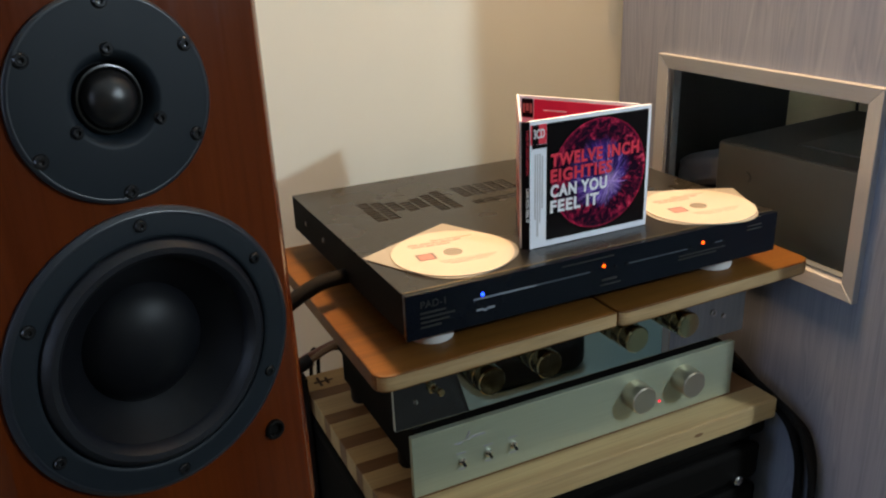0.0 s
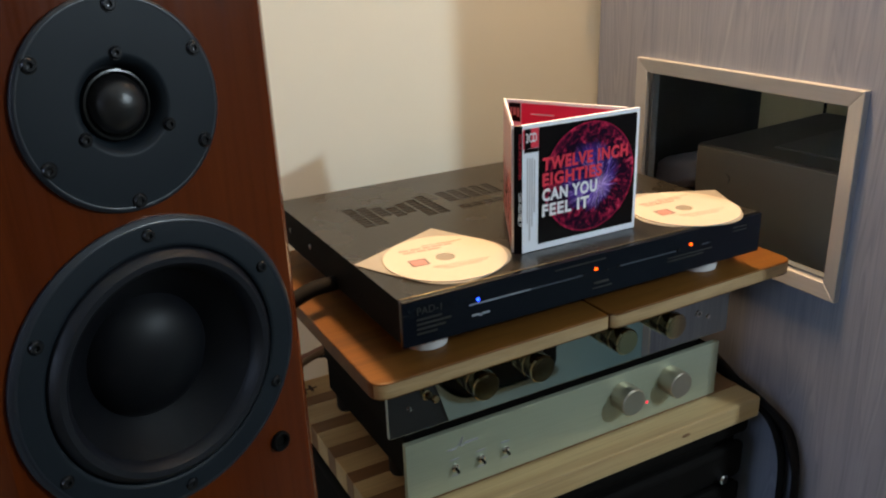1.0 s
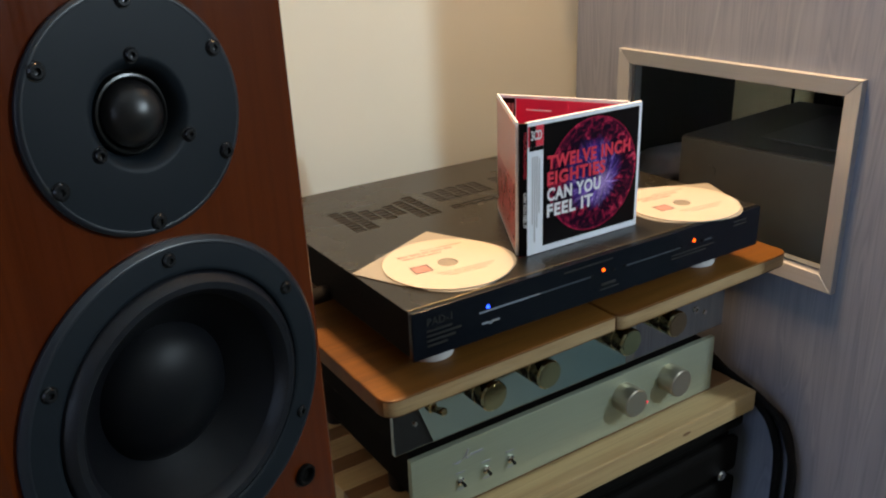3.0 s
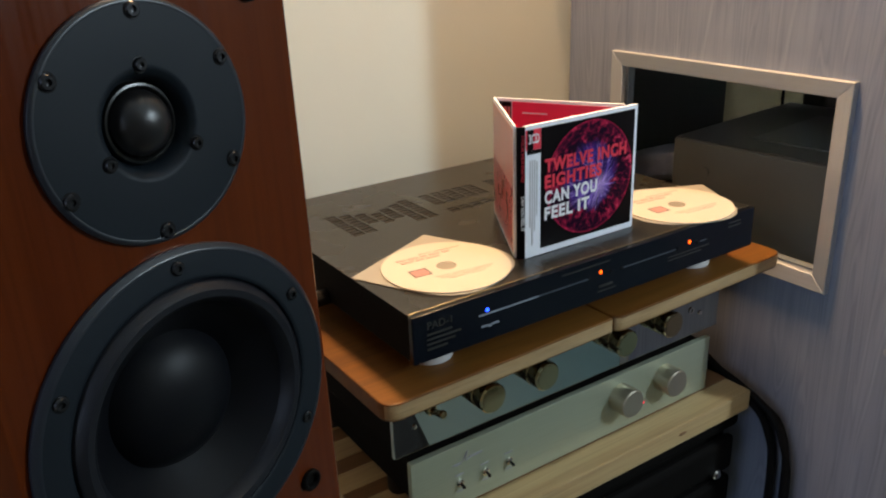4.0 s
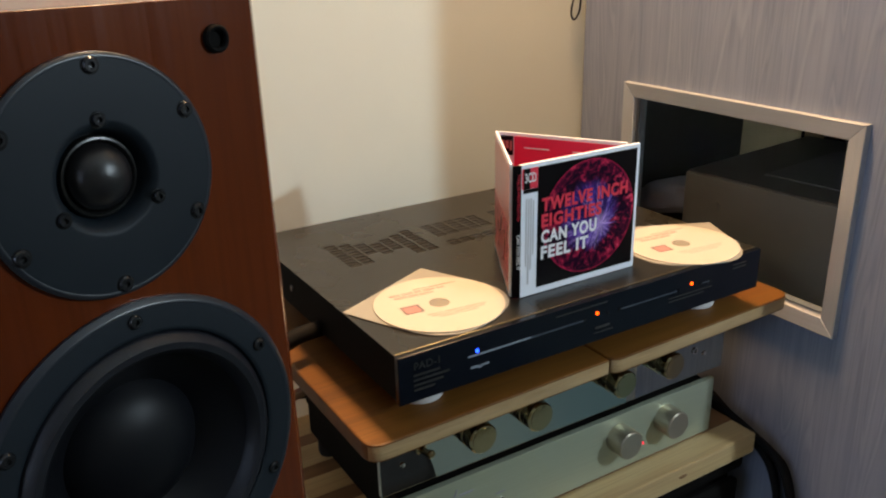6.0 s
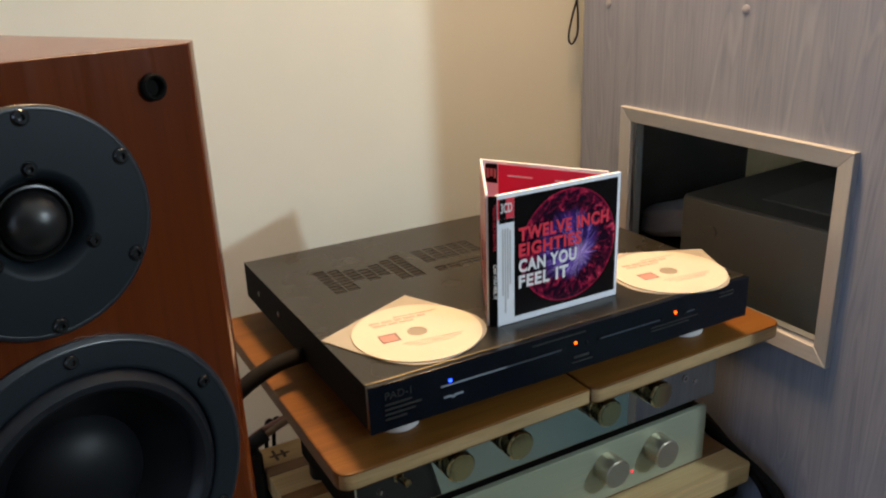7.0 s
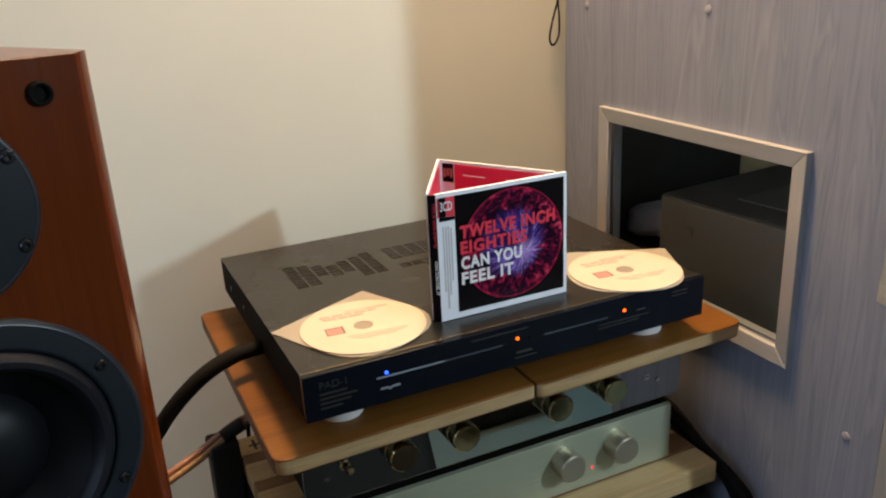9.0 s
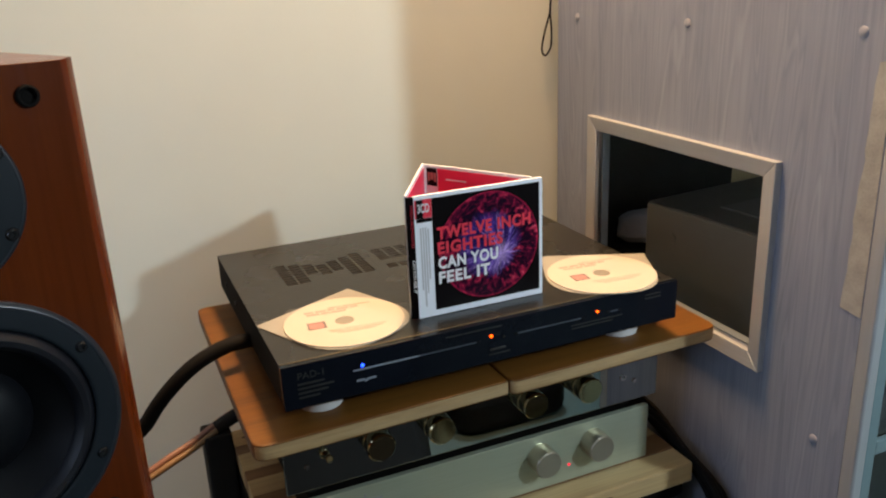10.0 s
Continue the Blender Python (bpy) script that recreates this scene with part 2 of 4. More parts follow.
M_SLOTBACK = plain("slot_backing_tone", (0.010, 0.0085, 0.007), 0.45, grain=1800, vary=0.2, relief=0.2)
M_SLEEVE = plain("frosted_sleeve", (0.31, 0.29, 0.245), 0.35, vary=0.06, patch=30)
M_HUB = plain("clear_hub", (0.29, 0.255, 0.20), 0.2, vary=0.1)
M_FOOT = plain("pale_foot", (0.62, 0.61, 0.60), 0.4, vary=0.05)
M_BOX = plain("grey_metal_case", (0.125, 0.120, 0.098), 0.5, vary=0.08, relief=0.1)
M_DARKCASE = plain("dark_grey_case_lid", (0.055, 0.050, 0.045), 0.45, vary=0.1, relief=0.1)
M_SLATE = plain("slate_grey_panel", (0.085, 0.083, 0.080), 0.4, vary=0.08)
M_CLOTH = plain("grey_cloth", (0.30, 0.30, 0.33), 0.85, grain=800, vary=0.2, relief=0.5)
M_SOFA = plain("black_fabric", (0.0055, 0.0055, 0.0065), 0.75, grain=700, vary=0.25, relief=0.5, spec=0.2)
M_CAP = plain("grey_plastic_cap", (0.31, 0.315, 0.36), 0.45, vary=0.05)
M_LINING = plain("blue_grey_edge", (0.13, 0.15, 0.17), 0.5, vary=0.1)
M_TAN = plain("tan_board", (0.34, 0.26, 0.15), 0.7, vary=0.08)
M_DOORBAR = brushed("grey_door_bar", (0.22, 0.31, 0.33), 0.4, "z", 0.3)
M_BLUE = glowing("blue_led", (0.012, 0.055, 1.0), 6.5)
M_AMBER = glowing("amber_led", (1.0, 0.080, 0.002), 4.5)
M_RED = glowing("red_led", (1.0, 0.02, 0.05), 1.6)
M_GLASS = cleft_glass("door_glass", (0.82, 0.80, 0.74))
M_PANE = cleft_glass("window_glass", (0.95, 0.97, 0.97))


# ---- makers ----
WORLD = {}


def thing(name, m, label, category, group="", kind=""):
    ob = new(name)
    ob.empty_display_size = 0.02
    ob.matrix_world = m
    WORLD[ob.name] = m.copy()
    return tagged(ob, label, category, group, kind)


def soften(bm):
    """Smooth shading on rounds and bevels; a broad face among narrow ones stays flat."""
    area = {f: f.calc_area() for f in bm.faces}
    for f in bm.faces:
        beside = [area[g] for e in f.edges for g in e.link_faces if g is not f]
        f.smooth = not (beside and max(beside) < 0.3 * area[f])
    for e in bm.edges:
        e.smooth = len(e.link_faces) == 2 and e.calc_face_angle(0) < radians(35)


def part(name, bm, material, parent, label="", local=False, smooth=True):
    """One mesh under a thing or a part; bm is in the world unless local."""
    w = WORLD[parent.name]
    if not local:
        bmesh.ops.transform(bm, matrix=w.inverted(), verts=bm.verts)
    me = bpy.data.meshes.new(name)
    if smooth:
        soften(bm)
    bm.to_mesh(me)
    bm.free()
    me.materials.append(material)
    ob = new(name, me)
    ob.parent = parent
    WORLD[ob.name] = w
    return tagged(ob, label)


def solid(name, bm, material, label, category, group="", kind="", origin=None):
    """A thing that is one mesh."""
    o = Vector(origin or (0, 0, 0))
    bmesh.ops.translate(bm, vec=-o, verts=bm.verts)
    me = bpy.data.meshes.new(name)
    soften(bm)
    bm.to_mesh(me)
    bm.free()
    me.materials.append(material)
    ob = new(name, me)
    ob.location = o
    WORLD[ob.name] = Matrix.Translation(o)
    return tagged(ob, label, category, group, kind)


def box(x0, x1, y0, y1, z0, z1, bevel=0.0, seg=2, bm=None):
    bm = bm or bmesh.new()
    geo = bmesh.ops.create_cube(bm, size=1.0)
    m = Matrix.Translation(((x0 + x1) / 2, (y0 + y1) / 2, (z0 + z1) / 2)) @ Matrix.Diagonal((x1 - x0, y1 - y0, z1 - z0, 1))
    bmesh.ops.transform(bm, matrix=m, verts=geo["verts"])
    if bevel:
        es = list({e for v in geo["verts"] for e in v.link_edges})
        bmesh.ops.bevel(bm, geom=es, offset=bevel, segments=seg, affect="EDGES", profile=0.5)
    return bm


def lathe(profile, m=None, steps=32, bm=None):
    """Turn (radius, height) points about the z axis, then place by m."""
    bm = bm or bmesh.new()
    rings = []
    for r, h in profile:
        if r < 1e-6:
            rings.append([bm.verts.new((0, 0, h))])
        else:
            rings.append([bm.verts.new((r * math.cos(2 * math.pi * k / steps), r * math.sin(2 * math.pi * k / steps), h)) for k in range(steps)])
    made = [v for r in rings for v in r]
    for a, b in zip(rings, rings[1:]):
        for k in range(steps):
            k2 = (k + 1) % steps
            quad = [a[k % len(a)], a[k2 % len(a)], b[k2 % len(b)], b[k % len(b)]]
            uniq = list(dict.fromkeys(quad))
            if len(uniq) > 2:
                bm.faces.new(uniq)
    bmesh.ops.recalc_face_normals(bm, faces=bm.faces)
    if m is not None:
        bmesh.ops.transform(bm, matrix=m, verts=made)
    return bm


def slab(points, z0, z1, bevel=0.0, seg=2):
    """An outline in x, y drawn up from z0 to z1."""
    bm = bmesh.new()
    low = [bm.verts.new((x, y, z0)) for x, y in points]
    f = bm.faces.new(low)
    top = bmesh.ops.extrude_face_region(bm, geom=[f])
    bmesh.ops.translate(bm, vec=(0, 0, z1 - z0), verts=[g for g in top["geom"] if isinstance(g, bmesh.types.BMVert)])
    bmesh.ops.recalc_face_normals(bm, faces=bm.faces)
    if bevel:
        es = [e for e in bm.edges if abs(e.verts[0].co.z - e.verts[1].co.z) < 1e-6]
        bmesh.ops.bevel(bm, geom=es, offset=bevel, segments=seg, affect="EDGES", profile=0.5)
    return bm


def rounded(corners, radii, steps=6):
    """An outline with a round at each corner."""
    out = []
    n = len(corners)
    for i in range(n):
        p, a, b = Vector(corners[i]), Vector(corners[i - 1]), Vector(corners[(i + 1) % n])
        r = radii[i]
        if r <= 0:
            out.append(tuple(p))
            continue
        u, v = (a - p).normalized(), (b - p).normalized()
        for k in range(steps + 1):
            t = k / steps
            q = p + u * r * (1 - t) ** 2 + v * r * t ** 2
            out.append((q.x, q.y))
    return out


def tube(points, r, sides=10, bm=None):
    """A round cable along a smooth line through the points."""
    bm = bm or bmesh.new()
    ps = [Vector(p) for p in points]
    ps = [ps[0] * 2 - ps[1], *ps, ps[-1] * 2 - ps[-2]]
    line = []
    for i in range(1, len(ps) - 2):
        a, b, c, d = ps[i - 1:i + 3]
        for k in range(8):
            t = k / 8
            line.append(0.5 * (2 * b + (c - a) * t + (2 * a - 5 * b + 4 * c - d) * t * t + (3 * b - a - 3 * c + d) * t ** 3))
    line.append(ps[-2])
    rings = []
    side = Vector((0.3, 0.2, 0.9)).normalized()
    for i, p in enumerate(line):
        way = (line[min(i + 1, len(line) - 1)] - line[max(i - 1, 0)]).normalized()
        side = (side - way * side.dot(way)).normalized()
        up = way.cross(side)
        rings.append([bm.verts.new(p + (side * math.cos(2 * math.pi * k / sides) + up * math.sin(2 * math.pi * k / sides)) * r) for k in range(sides)])
    for a, b in zip(rings, rings[1:]):
        for k in range(sides):
            bm.faces.new((a[k], a[(k + 1) % sides], b[(k + 1) % sides], b[k]))
    bm.faces.new(rings[0])
    bm.faces.new(rings[-1])
    bmesh.ops.recalc_face_normals(bm, faces=bm.faces)
    return bm


def letters(text, height, m, depth=0.00025, wide=1.0, bold=0.0, width=0.0, space=1.0):
    """Raised lettering as a mesh: capital height in metres, standing in the local x, y plane, placed by m."""
    cu = bpy.data.curves.new("letters", "FONT")
    cu.body, cu.size, cu.extrude, cu.offset = text, height / 0.70, depth / 2, bold
    cu.resolution_u, cu.space_character = 4, space
    ob = bpy.data.objects.new("letters", cu)
    scene.collection.objects.link(ob)
    me = bpy.data.meshes.new_from_object(ob.evaluated_get(bpy.context.evaluated_depsgraph_get()))
    bm = bmesh.new()
    bm.from_mesh(me)
    bpy.data.objects.remove(ob)
    bpy.data.curves.remove(cu)
    bpy.data.meshes.remove(me)
    if width:
        x0, x1 = min(v.co.x for v in bm.verts), max(v.co.x for v in bm.verts)
        bmesh.ops.translate(bm, vec=(-x0, 0, 0), verts=bm.verts)
        wide = width / (x1 - x0)
    bmesh.ops.transform(bm, matrix=m @ Matrix.Diagonal((wide, 1, 1, 1)), verts=bm.verts)
    return bm


def front(x, y, z):
    """A plane that faces the room (towards -y): local x runs right, local y up."""
    return pose(x, y, z, 90, 0, 0)


# ---- the room ----
def room():
    x0, x1, y0, y1, h = -1.7, 2.3, -2.8, 0.99, 2.4
    solid("floor", box(x0 - 0.1, x1 + 0.1, y0 - 0.1, y1 + 0.1, -0.1, 0.0), M_FLOOR, "grey-green vinyl floor of the room", "floor", kind="structure")
    solid("ceiling", box(x0 - 0.1, x1 + 0.1, y0 - 0.1, y1 + 0.1, h, h + 0.1), M_CEIL, "plain white painted ceiling", "ceiling", kind="structure")
    solid("wall_north", box(x0, x1, y1, y1 + 0.1, 0, h), M_WALL, "cream painted wall behind the audio rack", "wall", kind="structure")
    solid("wall_south", box(x0, x1, y0 - 0.1, y0, 0, h), M_ROOM, "painted wall out of view, darkened to cut bounced light", "wall", kind="structure")
    solid("wall_east", box(x1, x1 + 0.1, y0 - 0.1, y1 + 0.1, 0, h), M_ROOM, "painted side wall out of view, darkened to cut bounced light", "wall", kind="structure")
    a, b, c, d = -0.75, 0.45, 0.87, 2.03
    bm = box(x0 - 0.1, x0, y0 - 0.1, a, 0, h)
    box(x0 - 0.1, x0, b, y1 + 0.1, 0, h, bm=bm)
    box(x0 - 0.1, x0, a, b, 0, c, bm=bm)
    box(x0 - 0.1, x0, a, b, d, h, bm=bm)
    solid("wall_west", bm, M_ROOM, "painted side wall with a window, darkened to cut bounced light", "wall", kind="structure")
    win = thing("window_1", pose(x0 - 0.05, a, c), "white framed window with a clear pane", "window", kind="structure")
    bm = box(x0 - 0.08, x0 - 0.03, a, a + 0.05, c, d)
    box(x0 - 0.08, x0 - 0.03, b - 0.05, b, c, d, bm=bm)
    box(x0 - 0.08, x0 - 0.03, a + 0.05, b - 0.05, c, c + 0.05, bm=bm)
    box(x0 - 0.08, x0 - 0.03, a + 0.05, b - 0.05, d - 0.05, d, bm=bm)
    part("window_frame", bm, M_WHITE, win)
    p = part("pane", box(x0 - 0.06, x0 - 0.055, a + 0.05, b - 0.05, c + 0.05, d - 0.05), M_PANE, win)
    p.visible_shadow = False


room()


# ---- the tall grey cabinet ----
PX = 0.762            # outer face of the grey side panel
OY0, OY1, OZ0, OZ1 = 0.5665, 0.8745, 0.7605, 0.9618   # its square opening
FY0, FY1, FZ0, FZ1 = 0.5475, 0.8930, 0.7420, 0.9805  # the metal frame round it


def cabinet():
    y0, y1, h, t = 0.434, 0.985, 2.0, 0.014
    cab = thing("tall_cabinet", pose(PX, y0, 0), "tall grey wood-print cabinet with a framed opening in its side", "cabinet")
    bm = box(PX, PX + t, y0, OY0, 0, h)
    box(PX, PX + t, OY1, y1, 0, h, bm=bm)
    box(PX, PX + t, OY0, OY1, 0, OZ0, bm=bm)
    box(PX, PX + t, OY0, OY1, OZ1, h, bm=bm)
    bmesh.ops.remove_doubles(bm, verts=bm.verts, dist=1e-5)
    part("side_panel", bm, M_GREY, cab, "blue-grey wood-print board")
    part("far_side_panel", box(1.55, 1.55 + t, y0, y1, 0, h), M_GREY, cab)
    part("top_panel", box(PX + t, 1.55, y0, y1, h - t, h), M_GREY, cab)
    part("shelf", box(PX + t, 1.55, y0 + 0.03, y1, 0.682, 0.70), M_GREY, cab)
    part("shelf", box(PX + t, 1.55, y0 + 0.03, y1, 1.16, 1.178), M_GREY, cab)
    part("back_panel", box(1.072, 1.548, 0.9785, 0.9848, 0.7002, 1.159), M_TAN, cab, "tan inner back board")
    # mitred frame round the opening
    fr = None
    mids = [((FY0, FZ0), (FY1, FZ0), (OY1, OZ0), (OY0, OZ0)), ((FY0, FZ1), (FY1, FZ1), (OY1, OZ1), (OY0, OZ1)),
            ((FY0, FZ0), (FY0, FZ1), (OY0, OZ1), (OY0, OZ0)), ((FY1, FZ0), (FY1, FZ1), (OY1, OZ1), (OY1, OZ0))]
    for i, quad in enumerate(mids):
        bm = bmesh.new()
        xa, xb = PX - 0.0085, PX + 0.004
        f = [bm.verts.new((xa if k < 2 else xa + 0.0025, y, z)) for k, (y, z) in enumerate(quad)]
        b = [bm.verts.new((xb, y, z)) for y, z in quad]
        bm.faces.new(f)
        bm.faces.new(b)
        for k in range(4):
            bm.faces.new((f[k], f[(k + 1) % 4], b[(k + 1) % 4], b[k]))
        bmesh.ops.recalc_face_normals(bm, faces=bm.faces)
        bmesh.ops.bevel(bm, geom=[e for e in bm.edges if all(v.co.x < xb - 0.001 for v in e.verts)], offset=0.0007, segments=1, affect="EDGES")
        part("frame_bar", bm, M_ALUH if i < 2 else M_ALU, cab, "champagne metal frame bar" if i == 0 else "")
    # lining of the opening
    for q in ((OY0, OY0 + 0.002, OZ0, OZ1), (OY1 - 0.002, OY1, OZ0, OZ1), (OY0 + 0.002, OY1 - 0.002, OZ0, OZ0 + 0.002), (OY0 + 0.002, OY1 - 0.002, OZ1 - 0.002, OZ1)):
        part("lining", box(PX + 0.0045, PX + t + 0.002, *q), M_LINING, cab)
    # caps over the screws
    for y, z in ((0.934, 1.110), (0.705, 1.111), (0.470, 1.113), (0.471, 0.698), (0.934, 0.698), (0.705, 0.40)):
        part("screw_cap", lathe([(0.0051, 0), (0.0049, 0.0007), (0.0036, 0.0012), (0, 0.0014)], pose(PX, y, z, 0, -90, 0), 16), M_CAP, cab)
    # strip where the print has come off, and the metal edge
    edge = [(0.4345, 0.850)]
    for k in range(25):
        q = k / 24
        edge.append((0.4585 - 0.009 * q + 0.0035 * noise.noise((q * 9.0, 3.1, 0.0)) + 0.0012 * noise.noise((q * 40.0, 1.7, 0.0)), 0.853 + 0.235 * q))
    edge.append((0.4345, 1.092))
    bm = slab(edge, 0, 0.0005)
    bmesh.ops.transform(bm, matrix=Matrix(((0, 0, -1, PX), (1, 0, 0, 0), (0, 1, 0, 0), (0, 0, 0, 1))), verts=bm.verts)
    bmesh.ops.recalc_face_normals(bm, faces=bm.faces)
    part("worn_strip", bm, M_BARE, cab, "bare strip with the print worn off")
    part("edge_trim", box(PX - 0.0015, PX + 0.0125, 0.4165, 0.4336, 0, h, 0.0030, 3), M_ALU, cab, "pale aluminium edge trim")
    # glazed door, seen edge on
    door = part("door", box(0.7750, 0.7892, 0.4185, 0.4335, 0.02, h - 0.02, 0.0015), M_DOORBAR, cab, "grey framed glass door")
    part("frame_stile", box(1.501, 1.545, 0.4185, 0.4335, 0.02, h - 0.02, 0.0015), M_DOORBAR, door)
    for za, zb in ((0.02, 0.06), (0.699, 0.715), (1.90, 1.98)):
        part("frame_rail", box(0.7894, 1.50, 0.4190, 0.4330, za, zb, 0.0015), M_DOORBAR, door)
    for za, zb in ((0.0605, 0.6985), (0.7155, 1.8995)):
        part("glass", box(0.7894, 1.50, 0.4245, 0.4285, za, zb), M_GLASS, door)
    return cab


cabinet()


NX = 1.068           # far edge of the black box


def niche():
    turn = pose(0.8035, 0.8185, 0.70, 0, 0, 5.6)   # its far corner on the shelf
    amp = thing("metal_case", turn, "grey metal equipment case inside the cabinet", "equipment case")
    part("body", box(0, 0.30, -0.32, 0, 0.006, 0.1660, 0.0025), M_BOX, amp, local=True)
    part("lid", box(0.0015, 0.2985, -0.3185, -0.0015, 0.1662, 0.1682, 0.0012), M_DARKCASE, amp, "dark lid", local=True)
    part("button", lathe([(0.0075, 0), (0.0072, 0.0015), (0, 0.002)], pose(0, -0.050, 0.127, 0, -90, 0), 20), M_BOX, amp, local=True)
    part("lid_panel", box(0.050, 0.23, -0.29, -0.085, 0.1684, 0.1705, 0.001), M_SLATE, amp, local=True)
    for y in (-0.285, -0.03):
        for x in (0.03, 0.27):
            part("foot", lathe([(0, 0), (0.012, 0), (0.012, 0.006), (0, 0.006)], pose(x, y, 0.0002), 14), M_RUBBER, amp, local=True)
    b = thing("black_case", pose(0.95, 0.96, 0.70), "tall black case standing against the wall", "case")
    part("body", box(0.82, NX, 0.948, 0.978, 0.7002, 1.12, 0.004), M_RUBBER, b)
    part("front_panel", box(0.824, NX - 0.002, 0.940, 0.9475, 0.7002, 1.116, 0.003), M_RUBBER, b)
    solid("black_box_upright", box(1.335, 1.53, 0.93, 0.976, 0.7002, 1.10, 0.008), M_RUBBER, "black box standing beside the back board", "box", origin=(1.43, 0.95, 0.70))
    solid("thin_cable", tube([(1.272, 0.974, 1.155), (1.270, 0.973, 1.0), (1.273, 0.974, 0.85), (1.271, 0.97, 0.703)], 0.0026, 8), M_CABLE, "thin black cable hanging inside the cabinet", "cable", origin=(1.272, 0.974, 1.155))
    solid("black_device", box(1.00, 1.09, 0.56, 0.70, 0.8707, 0.935, 0.008), M_RUBBER, "black device lying on the grey case", "device", origin=(1.05, 0.63, 0.8707))
    solid("small_black_box", box(0.826, 0.915, 0.846, 0.932, 0.7002, 0.772, 0.004), M_RUBBER, "small black box beside the grey case", "box", origin=(0.87, 0.889, 0.70))
    bm = bmesh.new()
    bmesh.ops.create_icosphere(bm, subdivisions=4, radius=1.0)
    for v in bm.verts:
        k = 1 + 0.10 * noise.noise(v.co * 2.3) + 0.03 * noise.noise(v.co * 7.0)
        q = [math.copysign(abs(c) ** 0.62, c) * k for c in v.co]
        v.co = Vector((0.866 + q[0] * 0.040, 0.884 + q[1] * 0.052, max(0.7722, 0.806 + q[2] * 0.026 - q[1] * 0.014)))
    solid("cloth_bag", bm, M_CLOTH, "folded grey cloth bag lying on a small black box", "bag", origin=(0.866, 0.884, 0.772))


niche()


# ---- the rack ----
def rack():
    r = thing("equipment_case", pose(0.48, 0.78, 0), "large black equipment case under the wooden board", "equipment case")
    part("body", box(0.2235, 0.716, 0.625, 0.935, 0.012, 0.566, 0.012, 3), M_BLACK, r)
    part("top_lip", box(0.2228, 0.721, 0.612, 0.94, 0.548, 0.5755, 0.009, 3), M_BLACK, r)
    part("ridge", box(0.238, 0.715, 0.611, 0.626, 0.486, 0.538, 0.010, 4), M_BLACK, r)
    part("ridge", box(0.238, 0.715, 0.613, 0.626, 0.430, 0.478, 0.010, 4), M_BLACK, r)
    part("knob", lathe([(0.0065, 0), (0.0065, 0.008), (0.005, 0.010), (0, 0.010)], pose(0.672, 0.611, 0.500, 90, 0, 0), 20), M_CHROME, r)
    for x in (0.27, 0.68):
        for y in (0.67, 0.90):
            part("foot", lathe([(0, 0), (0.02, 0), (0.02, 0.013), (0, 0.013)], pose(x, y, 0.0), 16), M_RUBBER, r)


def lower_board():
    b = thing("butcher_block_board", pose(0.47, 0.77, 0.576), "thick striped pine board carrying the amplifier", "board")
    ys = [0.603, 0.640, 0.676, 0.706, 0.726, 0.758, 0.781, 0.815, 0.837, 0.878, 0.899, 0.940]
    for i, (a, c) in enumerate(zip(ys, ys[1:])):
        part("strip", box(0.224, 0.722, a + 0.0001, c - 0.0001, 0.5762, 0.6030, 0.0008 if i else 0.0022, 2), M_PINEDARK if i % 2 else M_PINE, b)
    for x0, x1, y0, y1 in ((0.237, 0.262, 0.9150, 0.9185), (0.2425, 0.2460, 0.9055, 0.9290), (0.2525, 0.2560, 0.9085, 0.9250)):
        part("maker_mark", box(x0, x1, y0, y1, 0.6031, 0.6034 + 0.0002 * (x0 > 0.24)), M_BURNT, b)
    part("knot", lathe([(0.004, 0), (0.0036, 0.0002), (0, 0.00025)], pose(0.60, 0.603, 0.590, 90, 0, 0) @ Matrix.Diagonal((1.7, 0.6, 1, 1)), 14), M_PINEDARK, b)


